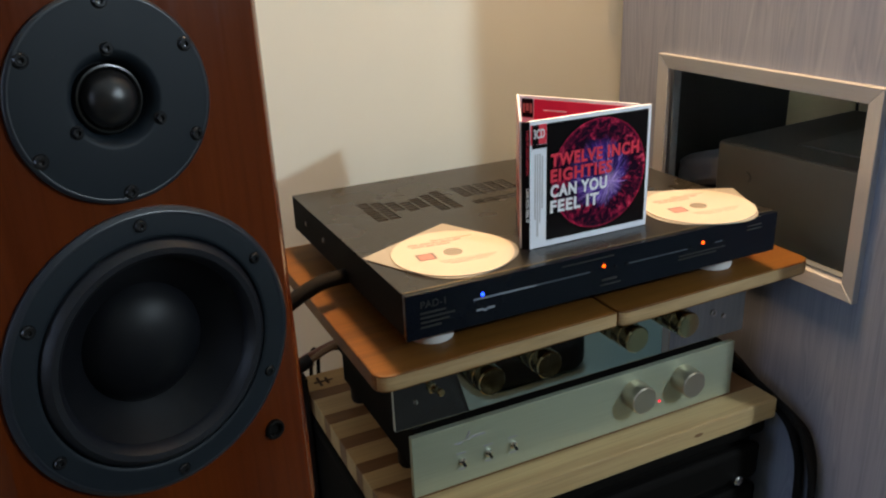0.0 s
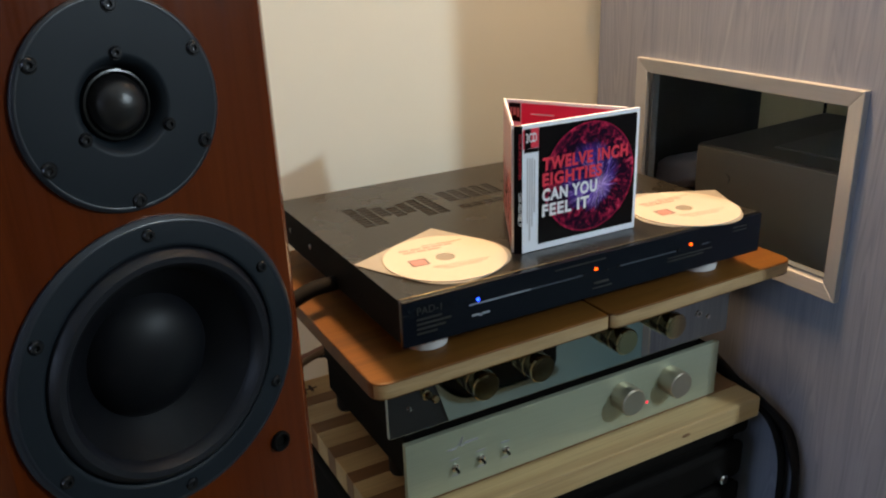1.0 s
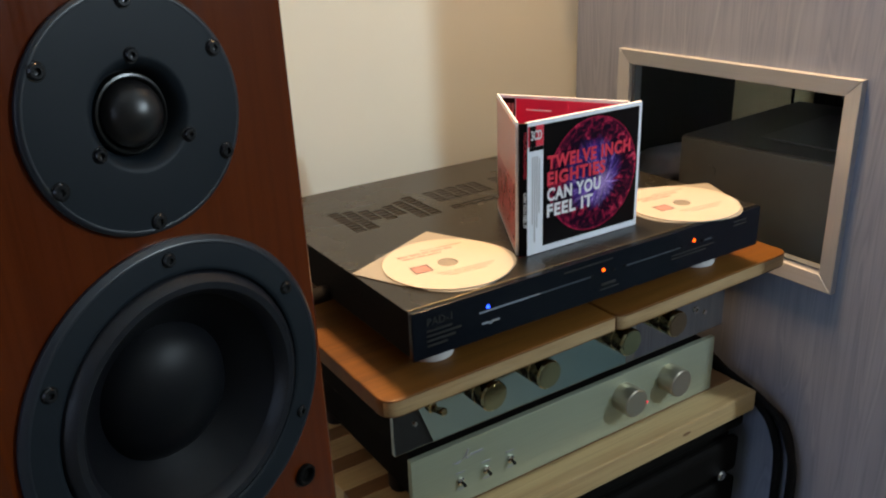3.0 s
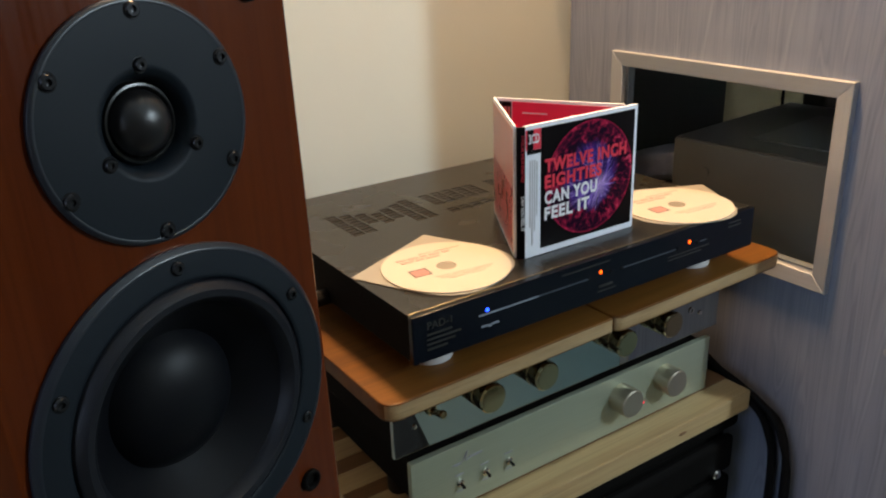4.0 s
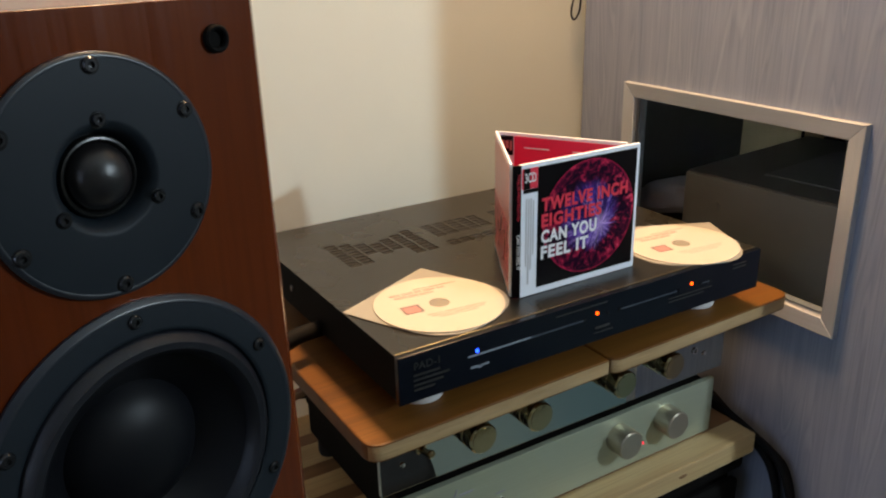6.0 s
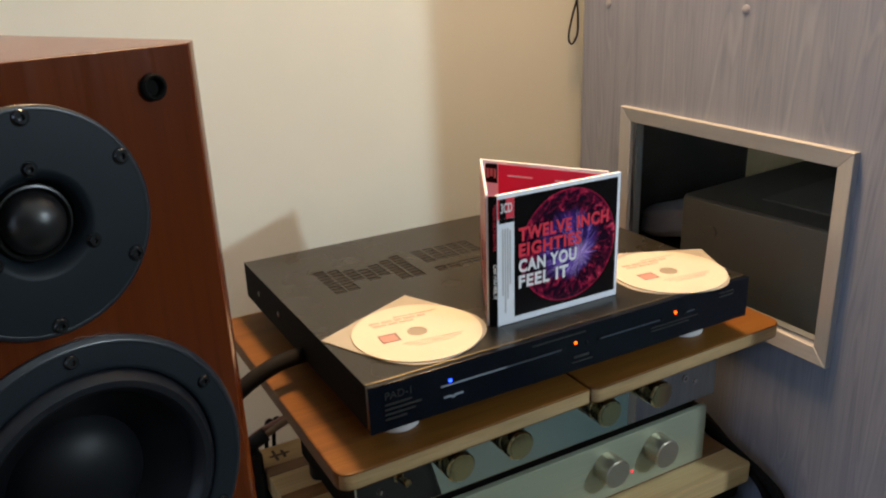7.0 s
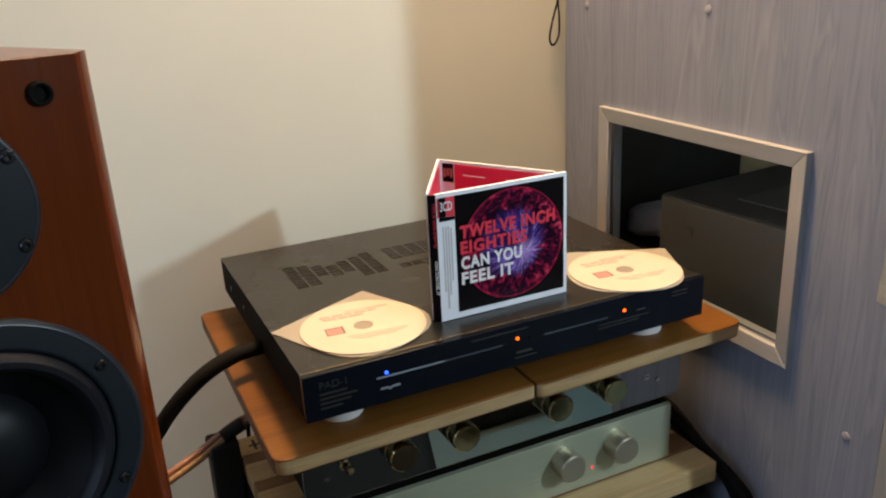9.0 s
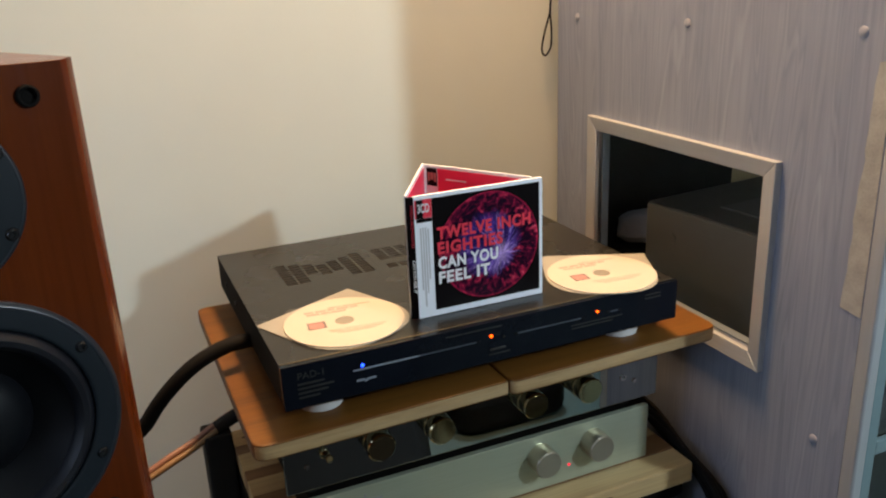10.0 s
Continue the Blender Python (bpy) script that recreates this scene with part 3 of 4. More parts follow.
def silver_amp():
    a = thing("amplifier", pose(0.467, 0.79, 0.603), "amplifier with pale silver faceplate and two knobs", "amplifier")
    part("chassis", box(0.264, 0.672, 0.6435, 0.872, 0.6240, 0.672, 0.0015), M_BLACK, a)
    part("faceplate", box(0.2555, 0.6775, 0.6365, 0.6432, 0.6065, 0.6775, 0.0008), M_FACE, a, "brushed silver faceplate")
    for x in (0.528, 0.5985):
        part("knob", lathe([(0.0163, 0), (0.0163, 0.0205), (0.0152, 0.0218), (0, 0.0218)], pose(x, 0.6364, 0.6505, 90, 0, 0), 40), M_KNOB, a, "satin metal knob")
    part("power_light", lathe([(0.0016, 0), (0.0012, 0.0010), (0, 0.0013)], pose(0.567, 0.6364, 0.628, 90, 0, 0), 12), M_RED, a, "glowing red light")
    for x in (0.310, 0.341, 0.371):
        s = part("switch", lathe([(0.0042, 0), (0.0042, 0.0022), (0.0028, 0.0030), (0.0022, 0.0032), (0.0018, 0.0040), (0, 0.0040)], pose(x, 0.6364, 0.634, 90, 0, 0), 16), M_CHROME, a)
        part("lever", lathe([(0.0013, 0), (0.0019, 0.0045), (0.0013, 0.0056), (0, 0.006)], pose(x, 0.6326, 0.634, 105, 0, 0), 10), M_SCREW, s)
        part("caption", box(x - 0.0055, x + 0.0055, 0.6361, 0.6364, 0.6425, 0.6442), M_GREYINK, s)
        part("caption", box(x - 0.004, x + 0.004, 0.6361, 0.6364, 0.6235, 0.6250), M_GREYINK, s)
    emblem = tube([(0.306, 0.6362, 0.6545), (0.314, 0.6362, 0.658), (0.320, 0.6362, 0.667), (0.3175, 0.6362, 0.657), (0.324, 0.6362, 0.6595)], 0.0006, 6)
    box(0.322, 0.338, 0.6361, 0.6364, 0.6580, 0.6605, bm=emblem)
    box(0.302, 0.311, 0.6361, 0.6364, 0.6555, 0.6572, bm=emblem)
    part("emblem", emblem, M_GREYINK, a)
    for x in (0.277, 0.655):
        for y in (0.700, 0.850):
            part("foot", lathe([(0, 0), (0.0105, 0), (0.012, 0.004), (0.012, 0.0207), (0, 0.0207)], pose(x, y, 0.6031), 20), M_RUBBER, a)


def mirror_preamp():
    a = thing("preamplifier", pose(0.465, 0.79, 0.678), "preamplifier with mirror-black front and gold knobs", "preamplifier")
    part("chassis", box(0.246, 0.682, 0.6435, 0.828, 0.6915, 0.7670, 0.0015), M_BLACK, a)
    part("faceplate", box(0.2400, 0.6885, 0.6375, 0.6432, 0.6895, 0.7682, 0.0008), M_MIRROR, a, "mirror polished dark front plate")
    for x in (0.3335, 0.3995, 0.5090, 0.5785):
        k = part("knob", lathe([(0.0145, 0), (0.0145, 0.0015), (0.0152, 0.0025), (0.0152, 0.0125), (0.0146, 0.0131), (0.0150, 0.0137), (0.0150, 0.0262), (0.0138, 0.0275), (0, 0.0275)], pose(x, 0.6374, 0.7335, 90, 0, 0), 40), M_GOLD, a, "polished pale gold knob")
        part("cap", lathe([(0.0118, 0), (0.0118, 0.0004), (0, 0.0005)], pose(x, 0.6099, 0.7335, 90, 0, 0), 32), M_GOLD, k)
    s = part("toggle_switch", lathe([(0.0052, 0), (0.0052, 0.0025), (0.0035, 0.0035), (0.0030, 0.0045), (0, 0.0045)], pose(0.281, 0.6374, 0.7285, 90, 0, 0), 18), M_GOLD, a)
    part("lever", lathe([(0.0026, 0), (0.0034, 0.012), (0.0040, 0.0185), (0.0030, 0.0200), (0, 0.0205)], pose(0.281, 0.6335, 0.7285, 72, 0, 0), 14), M_GOLD, s)
    part("power_light", lathe([(0.0028, 0), (0.0024, 0.0012), (0, 0.0016)], pose(0.2625, 0.6374, 0.7175, 90, 0, 0), 14), M_CHROME, a)
    part("socket", lathe([(0.0040, 0), (0.0040, 0.0012), (0.0026, 0.0012), (0.0026, -0.001), (0, -0.001)], pose(0.640, 0.6374, 0.7225, 90, 0, 0), 16), M_CHROME, a)
    part("screw", lathe([(0.0030, 0), (0.0026, 0.0012), (0, 0.0014)], pose(0.656, 0.6374, 0.7150, 90, 0, 0), 14), M_CHROME, a)
    for x in (0.27, 0.66):
        for y in (0.67, 0.80):
            part("foot", lathe([(0, 0), (0.012, 0), (0.012, 0.0187), (0, 0.0187)], pose(x, y, 0.6727), 16), M_RUBBER, a)


BZ0, BZ1 = 0.7684, 0.7850


def upper_boards():
    for name, pts, radii in (
        ("left", [(0.2065, 0.5845), (0.4652, 0.5905), (0.4652, 0.9450), (0.2065, 0.9450)], [0.016, 0.0015, 0.0015, 0.012]),
        ("right", [(0.4668, 0.5865), (0.7365, 0.5930), (0.7365, 0.9450), (0.4668, 0.9450)], [0.012, 0.016, 0.012, 0.0015]),
    ):
        o = rounded(pts, radii)
        ob = solid("bamboo_board", slab(o, BZ0, BZ1, 0.0018), M_BAMBOO, "honey-brown bamboo board with rounded corners on the preamplifier", "board", "bamboo boards", origin=(pts[0][0] + 0.13, 0.77, BZ0))
        ob.data.materials.append(M_BAMEDGE)
        for p in ob.data.polygons:
            if abs(p.normal.z) < 0.3 and p.normal.y < -0.5:
                p.material_index = 1


UX0, UX1, UY0, UY1, UZ0, UZ1 = 0.2400, 0.6740, 0.5930, 0.9380, 0.8090, 0.8522


def slots():
    """Columns of ventilation slots in the lid: x, first y, last y."""
    cols = [(0.300, 0.789, 0.862), (0.315, 0.789, 0.857), (0.330, 0.813, 0.849), (0.345, 0.804, 0.841), (0.360, 0.810, 0.848),
            (0.376, 0.788, 0.854), (0.3915, 0.788, 0.861)]
    cols += [(0.421 + 0.0155 * k, 0.819, 0.861) for k in range(5)]
    cols += [(0.421 + 0.0155 * k, 0.788, 0.803) for k in range(6)]
    cols += [(0.515 + 0.0155 * k, 0.788 + 0.008 * k, 0.861 - 0.006 * k) for k in range(5)]
    out = []
    for x, a, b in cols:
        rows = max(1, round((b - a) / 0.0084))
        for k in range(rows):
            out.append((x - 0.0063, x + 0.0063, a + (b - a) * k / rows + 0.0005, a + (b - a) * (k + 1) / rows - 0.0005))
    return out


def disc_unit():
    u = thing("audio_unit", pose(0.457, 0.765, BZ1), "flat black audio unit with small lit indicators", "audio unit")
    holes = slots()
    xs = sorted({round(v, 5) for h in holes for v in h[:2]} | {UX0, UX1})
    ys = sorted({round(v, 5) for h in holes for v in h[2:]} | {UY0 + 0.006, UY1})
    verts, faces, index = [], [], {}

    def vert(i, j, z):
        if (i, j, z) not in index:
            index[i, j, z] = len(verts)
            verts.append((xs[i], ys[j], z))
        return index[i, j, z]

    def hole(i, j):
        cx, cy = (xs[i] + xs[i + 1]) / 2, (ys[j] + ys[j + 1]) / 2
        return any(h[0] < cx < h[1] and h[2] < cy < h[3] for h in holes)

    zt, zb = UZ1, UZ1 - 0.0008
    for i in range(len(xs) - 1):
        for j in range(len(ys) - 1):
            if hole(i, j):
                sides = (((i, j), (i + 1, j), (i, j - 1)), ((i + 1, j), (i + 1, j + 1), (i + 1, j)),
                         ((i + 1, j + 1), (i, j + 1), (i, j + 1)), ((i, j + 1), (i, j), (i - 1, j)))
                for a, b, beside in sides:
                    if not hole(*beside):
                        faces.append((vert(*a, zt), vert(*a, zb), vert(*b, zb), vert(*b, zt)))
            else:
                faces.append((vert(i, j, zt), vert(i + 1, j, zt), vert(i + 1, j + 1, zt), vert(i, j + 1, zt)))
    me = bpy.data.meshes.new("lid")
    me.from_pydata(verts, [], faces)
    bm = bmesh.new()
    bm.from_mesh(me)
    bpy.data.meshes.remove(me)
    part("lid", bm, M_LID, u, "satin black lid with ventilation slots", smooth=False)
    part("side_panel", box(UX0, UX0 + 0.0012, UY0 + 0.006, UY1, UZ0 + 0.002, UZ1 - 0.0002), M_BLACK, u)
    part("side_panel", box(UX1 - 0.0012, UX1, UY0 + 0.006, UY1, UZ0 + 0.002, UZ1 - 0.0002), M_BLACK, u)
    # thin strip added to carry the gold glint along the front edge
    part("lip_glint", box(UX0 + 0.0005, UX1 - 0.0005, UY0 + 0.0061, UY0 + 0.0078, UZ1 - 0.0003, UZ1 + 0.0006, 0.0004), M_LIPGLINT, u)
    # added sheet: its colour sets how deep the shade in the slots looks
    part("slot_backing", box(0.285, 0.60, 0.775, 0.88, UZ1 - 0.0022, UZ1 - 0.0009), M_SLOTBACK, u, "dark sheet added under the slots to set their shade")
    part("back_panel", box(UX0 + 0.0014, UX1 - 0.0014, UY1 - 0.0009, UY1, UZ0 + 0.002, UZ1 - 0.0016), M_BLACK, u)
    part("chassis", box(UX0 + 0.0014, UX1 - 0.0014, UY0 + 0.0062, UY1 - 0.001, UZ0, UZ1 - 0.010), M_VOID, u)
    f = part("fascia", box(UX0 - 0.0004, UX1 + 0.0004, UY0, UY0 + 0.0059, UZ0 - 0.0005, UZ1 + 0.0001, 0.0007), M_FASCIA, u, "gloss black fascia")
    y = UY0
    # one groove in pieces: reflection fading to the right is put into their colours
    part("long_groove", box(0.306, 0.372, y - 0.0006, y - 0.0001, 0.8334, 0.8349), M_INKGLINT, f, "left end of the groove, coloured brighter as its reflection")
    part("long_groove", box(0.3721, 0.436, y - 0.0005, y - 0.0001, 0.8334, 0.8348), M_GROOVE, f)
    part("long_groove", box(0.478, 0.552, y - 0.0005, y - 0.0001, 0.8334, 0.8346), M_GROOVE, f)
    part("long_groove", box(0.588, 0.598, y - 0.0005, y - 0.0001, 0.8334, 0.8346), M_GROOVE, f)
    for x0, x1, z0, z1 in ((0.3085, 0.3165, 0.8222, 0.8243), (0.3160, 0.3195, 0.8208, 0.8232), (0.3190, 0.3275, 0.8222, 0.8243)):
        part("emblem", box(x0, x1, y - 0.0006, y - 0.0001, z0, z1, 0.0002), M_INKGLINT, f)
    part("button", box(0.446, 0.464, y - 0.0014, y - 0.0001, 0.8215, 0.8240, 0.0006), M_PANELINK, f)
    for x in (0.434, 0.462, 0.476, 0.555, 0.585, 0.600):
        part("push_button", lathe([(0.0019, 0), (0.0017, 0.0012), (0, 0.0014)], pose(x, y, 0.834, 90, 0, 0), 12), M_SCREW, f)
    for x, m in ((0.3153, M_BLUE), (0.4484, M_AMBER), (0.5721, M_AMBER)):
        part("indicator", lathe([(0.0018, 0), (0.0015, 0.0009), (0, 0.0013)], pose(x, y, 0.8372 if m == M_AMBER else 0.8378, 90, 0, 0), 12), m, f, "glowing blue light" if m == M_BLUE else "glowing amber light")
    part("lettering", letters("PAD-1", 0.0068, front(0.2535, y - 0.0002, 0.8375)), M_PANELINK, f)
    for k, w in enumerate((0.025, 0.034, 0.028, 0.020)):
        part("caption", box(0.2535, 0.2535 + w, y - 0.0003, y - 0.0001, 0.8318 - 0.0045 * k, 0.8337 - 0.0045 * k), M_PANELINK, f)
    for x0, w, z in ((0.541, 0.062, 0.8270), (0.541, 0.05, 0.8235), (0.632, 0.020, 0.8425), (0.632, 0.020, 0.8385), (0.445, 0.024, 0.8165), (0.40, 0.06, 0.8455)):
        part("caption", box(x0, x0 + w, y - 0.0003, y - 0.0001, z, z + 0.0014), M_PANELINK, f)
    for yy in (0.70, 0.765):
        part("side_screw", lathe([(0.0035, 0), (0.003, 0.0012), (0, 0.0015)], pose(UX0, yy + 0.12, 0.832, 0, -90, 0), 12), M_SCREW, u)
    for x, yy in ((0.284, 0.640), (0.632, 0.640), (0.284, 0.90), (0.632, 0.90)):
        part("foot", lathe([(0, 0), (0.0215, 0), (0.0220, 0.004), (0.0190, 0.0236), (0, 0.0236)], pose(x, yy, BZ1 + 0.0002), 28), M_FOOT, u, "pale round isolation foot")


def disc(cx, cy, turn, corner_r):
    z = UZ1 + 0.0003
    s = 0.0612
    c, sn = math.cos(radians(turn)), math.sin(radians(turn))
    pts = [(cx + c * a - sn * b, cy + 0.003 + sn * a + c * b) for a, b in ((-s, -s), (s, -s), (s, s), (-s, s))]
    solid("disc_sleeve", slab(rounded(pts, corner_r, 8), z, z + 0.0006), M_SLEEVE, "frosted square sleeve under a disc on the black lid", "disc sleeve", "disc sleeves", origin=(cx, cy, z))
    m = pose(cx, cy, z + 0.0008, 0, 0, 0)
    d = thing("compact_disc", m, "cream printed compact disc lying on its sleeve", "disc", "compact discs")
    part("disc", lathe([(0.0095, 0), (0.0598, 0), (0.0600, 0.0006), (0.0598, 0.0012), (0.0095, 0.0012), (0.0095, 0)], m, 72), M_DISC, d)
    part("hub", lathe([(0, 0.0001), (0.0093, 0.0001), (0.0093, 0.0009), (0, 0.0009)], m, 40), M_HUB, d, "clear plastic hub")
    t = 0.0013

    def mark(name, x0, x1, y0, y1, mat):
        q = m @ pose(0, 0, 0, 0, 0, -6)
        bm = box(x0, x1, y0, y1, t, t + (0.0003 if name == "printed_picture" else 0.0002))
        bmesh.ops.transform(bm, matrix=q, verts=bm.verts)
        part(name, bm, mat, d)

    mark("printed_square", -0.037, -0.019, -0.011, 0.005, M_GREYPRINT)
    mark("printed_picture", -0.0355, -0.0215, -0.0098, 0.0022, M_REDPRINT)
    for y0, h, words in ((0.0295, 0.0042, (-0.036, -0.026, -0.024, -0.013, -0.011, -0.004, -0.002, 0.010, 0.012, 0.020)),
                         (0.0235, 0.0034, (-0.034, -0.021, -0.019, -0.010, -0.008, 0.006)),
                         (0.0365, 0.0016, (-0.010, 0.004, 0.006, 0.034)),
                         (-0.0200, 0.0013, (-0.020, -0.006, -0.004, 0.014, 0.016, 0.038)),
                         (-0.0240, 0.0012, (-0.018, 0.002, 0.004, 0.034)),
                         (-0.0280, 0.0012, (-0.012, 0.010, 0.012, 0.026))):
        for a, b in zip(words[::2], words[1::2]):
            mark("printed_word", a, b, y0, y0 + h, M_DISCINK)


def panel(a, b, z0, z1, t, name, mat, parent, label="", bevel=0.0004):
    """An upright card from a to b in plan, of thickness t."""
    a, b = Vector(a), Vector(b)
    u = (b - a).normalized()
    n = Vector((-u.y, u.x)) * t / 2
    bm = slab([tuple(a - n), tuple(b - n), tuple(b + n), tuple(a + n)], z0, z1, bevel)
    return part(name, bm, mat, parent, label)


def disc_wallet():
    z0 = UZ1 + 0.0004
    z1 = z0 + 0.1258
    w = thing("disc_wallet", pose(0.455, 0.67, z0), "folded card disc wallet with plasma picture, standing open", "disc wallet")
    fl, fr, bk = (0.3862, 0.6345), (0.5295, 0.6345), (0.4510, 0.7585)
    panel((fl[0] + 0.0028, fl[1]), fr, z0, z1, 0.0034, "front_cover", M_WHITE, w, "white bordered front cover")
    panel((fl[0] - 0.0022, fl[1] + 0.0060), bk, z0, z1, 0.0022, "side_cover", M_WHITE, w)
    panel((bk[0] + 0.0014, bk[1] - 0.0010), (fr[0] - 0.0070, fr[1] + 0.0085), z0, z1 - 0.0006, 0.0022, "back_cover", M_WHITE, w)
    y = fl[1] - 0.0017
    panel((fl[0] + 0.0034, y + 0.0006), (fl[0] - 0.0034, y + 0.0042), z0 + 0.0003, z1 - 0.0006, 0.0024, "spine", M_SPINE, w, "black printed spine")
    # inner and outer faces of the folds
    v = (Vector(bk) - Vector((fl[0] - 0.0022, fl[1] + 0.0060)))
    n = Vector((-v.y, v.x)).normalized()
    a, b = Vector((fl[0] - 0.0022, fl[1] + 0.0060)), Vector(bk)
    for side, mat in ((0.0014, M_PINKCARD), (-0.0014, M_REDCARD)):
        panel(a + v * 0.035 + n * side, b - v * 0.035 + n * side, z0 + 0.004, z1 - 0.004, 0.0004, "printed_face", mat, w, bevel=0)
    # lower part of this face in a darker red
    panel(a + v * 0.05 + n * 0.0017, b - v * 0.05 + n * 0.0017, z0 + 0.012, z1 - 0.060, 0.0003, "lower_band", M_BANDCARD, w, bevel=0)
    a, b = Vector((bk[0] + 0.0014, bk[1] - 0.0010)), Vector((fr[0] - 0.0070, fr[1] + 0.0085))
    v = b - a
    n = Vector((v.y, -v.x)).normalized()
    n = n if n.y < 0 else -n
    panel(a + v * 0.14 + n * 0.0014, b - v * 0.02 + n * 0.0014, z0 + 0.004, z1 - 0.004, 0.0004, "printed_face", M_REDCARD, w, bevel=0)
    panel(a + v * 0.03 + n * 0.0014, a + v * 0.13 + n * 0.0014, z1 - 0.024, z1 - 0.004, 0.0004, "printed_face", M_SPINE, w, bevel=0)
    panel(a + v * 0.22 + n * 0.0017, a + v * 0.42 + n * 0.0017, z1 - 0.0155, z1 - 0.0142, 0.0003, "printed_line", M_WHITEINK, w, bevel=0)
    panel(a + v * 0.60 + n * 0.0017, a + v * 0.72 + n * 0.0017, z1 - 0.0155, z1 - 0.0142, 0.0003, "printed_line", M_WHITEINK, w, bevel=0)
    # the picture
    x0, x1, p0, p1 = 0.4078, 0.5258, z0 + 0.0065, z1 - 0.0040
    part("picture_ground", box(x0, x1, y - 0.0004, y + 0.0002, p0, p1), M_SPINE, w, "black picture ground")
    c = (0.4686, z0 + 0.0648)
    bm = lathe([(0, 0), (0.0553, 0), (0.0553, 0.0003), (0, 0.0003)], pose(0, 0, 0, 90, 0, 0), 72)
    me = bpy.data.meshes.new("plasma_picture")
    bm.to_mesh(me)
    bm.free()
    me.materials.append(M_PLASMA)
    ob = new("plasma_picture", me)
    ob.parent = w
    ob.location = WORLD[w.name].inverted() @ Vector((c[0], y - 0.00045, c[1]))
    tagged(ob, "round picture of red and violet plasma")
    for text, zz, h, wd, m in (("TWELVE INCH", 0.0800, 0.0116, 0.1035, M_REDINK), ("EIGHTIES", 0.0647, 0.0116, 0.0715, M_REDINK), ("CAN YOU", 0.0494, 0.0116, 0.0660, M_WHITEINK), ("FEEL IT", 0.0340, 0.0116, 0.0565, M_WHITEINK)):
        part("title_line", letters(text, h, front(0.4118, y - 0.0010, z0 + zz), 0.0003, 1.0, 0.00064, wd, 1.13), m, w)
    for k, (p, q) in enumerate(((0.040, 0.060), (0.068, 0.094), (0.102, 0.122))):
        panel(a + v * p + n * 0.0017, a + v * q + n * 0.0017, z1 - 0.019 + 0.002 * (k % 2), z1 - 0.009, 0.0003, "printed_mark", M_PINKCARD, w, bevel=0)
    # white strip and tag beside the picture
    part("tag", box(0.3900, 0.4074, y - 0.0004, y + 0.0002, z1 - 0.0225, z1 - 0.0040), M_REDINK, w, "red tag")
    part("tag_ground", box(0.3916, 0.3985, y - 0.0006, y - 0.0001, z1 - 0.0225, z1 - 0.0040), M_SPINE, w)
    part("tag_lettering", letters("3CD", 0.0085, front(0.3928, y - 0.0009, z1 - 0.0165), 0.0003, 1.0, 0.0002, 0.0122), M_WHITEINK, w)
    part("tag_rule", box(0.3916, 0.4074, y - 0.0004, y + 0.0002, z1 - 0.0265, z1 - 0.0228), M_SPINE, w)
    for k, (za, zb) in enumerate(((0.030, 0.094), (0.012, 0.094), (0.026, 0.094), (0.040, 0.092))):
        part("printed_column", box(0.3945 + 0.0026 * k, 0.3960 + 0.0026 * k, y - 0.0003, y + 0.0001, z0 + za, z0 + zb), M_FINEINK, w)
    # lettering down the slanted spine
    tilt = math.degrees(math.atan2(-0.0036, 0.0068))
    face = pose(fl[0] - 0.0004, y + 0.0009, z0 + 0.062, 0, 0, tilt)
    part("spine_lettering", letters("CAN YOU FEEL IT", 0.0030, face @ pose(0, 0, 0, 90, 90, 0), 0.0002, bold=0.0001), M_WHITEINK, w)
    part("spine_lettering", letters("TWELVE INCH EIGHTIES", 0.0028, face @ pose(0, 0, 0.056) @ pose(0, 0, 0, 90, 90, 0), 0.0002), M_REDINK, w)


rack()
lower_board()
silver_amp()
mirror_preamp()
upper_boards()
disc_unit()
disc(0.3210, 0.6630, 25.0, [0.058, 0.058, 0.001, 0.001])
disc(0.6137, 0.6475, -25.0, [0.058, 0.058, 0.001, 0.001])
disc_wallet()


# ---- the loudspeaker ----
STAND = pose(0.0285, 0.4555, 0.0, 0, 0, 19.6)   # middle of its front, turned inwards
SP = STAND @ pose(0, 0, 1.0, -1.4, 0.3, 0) @ pose(0, 0, -1.0)   # leaning back a little


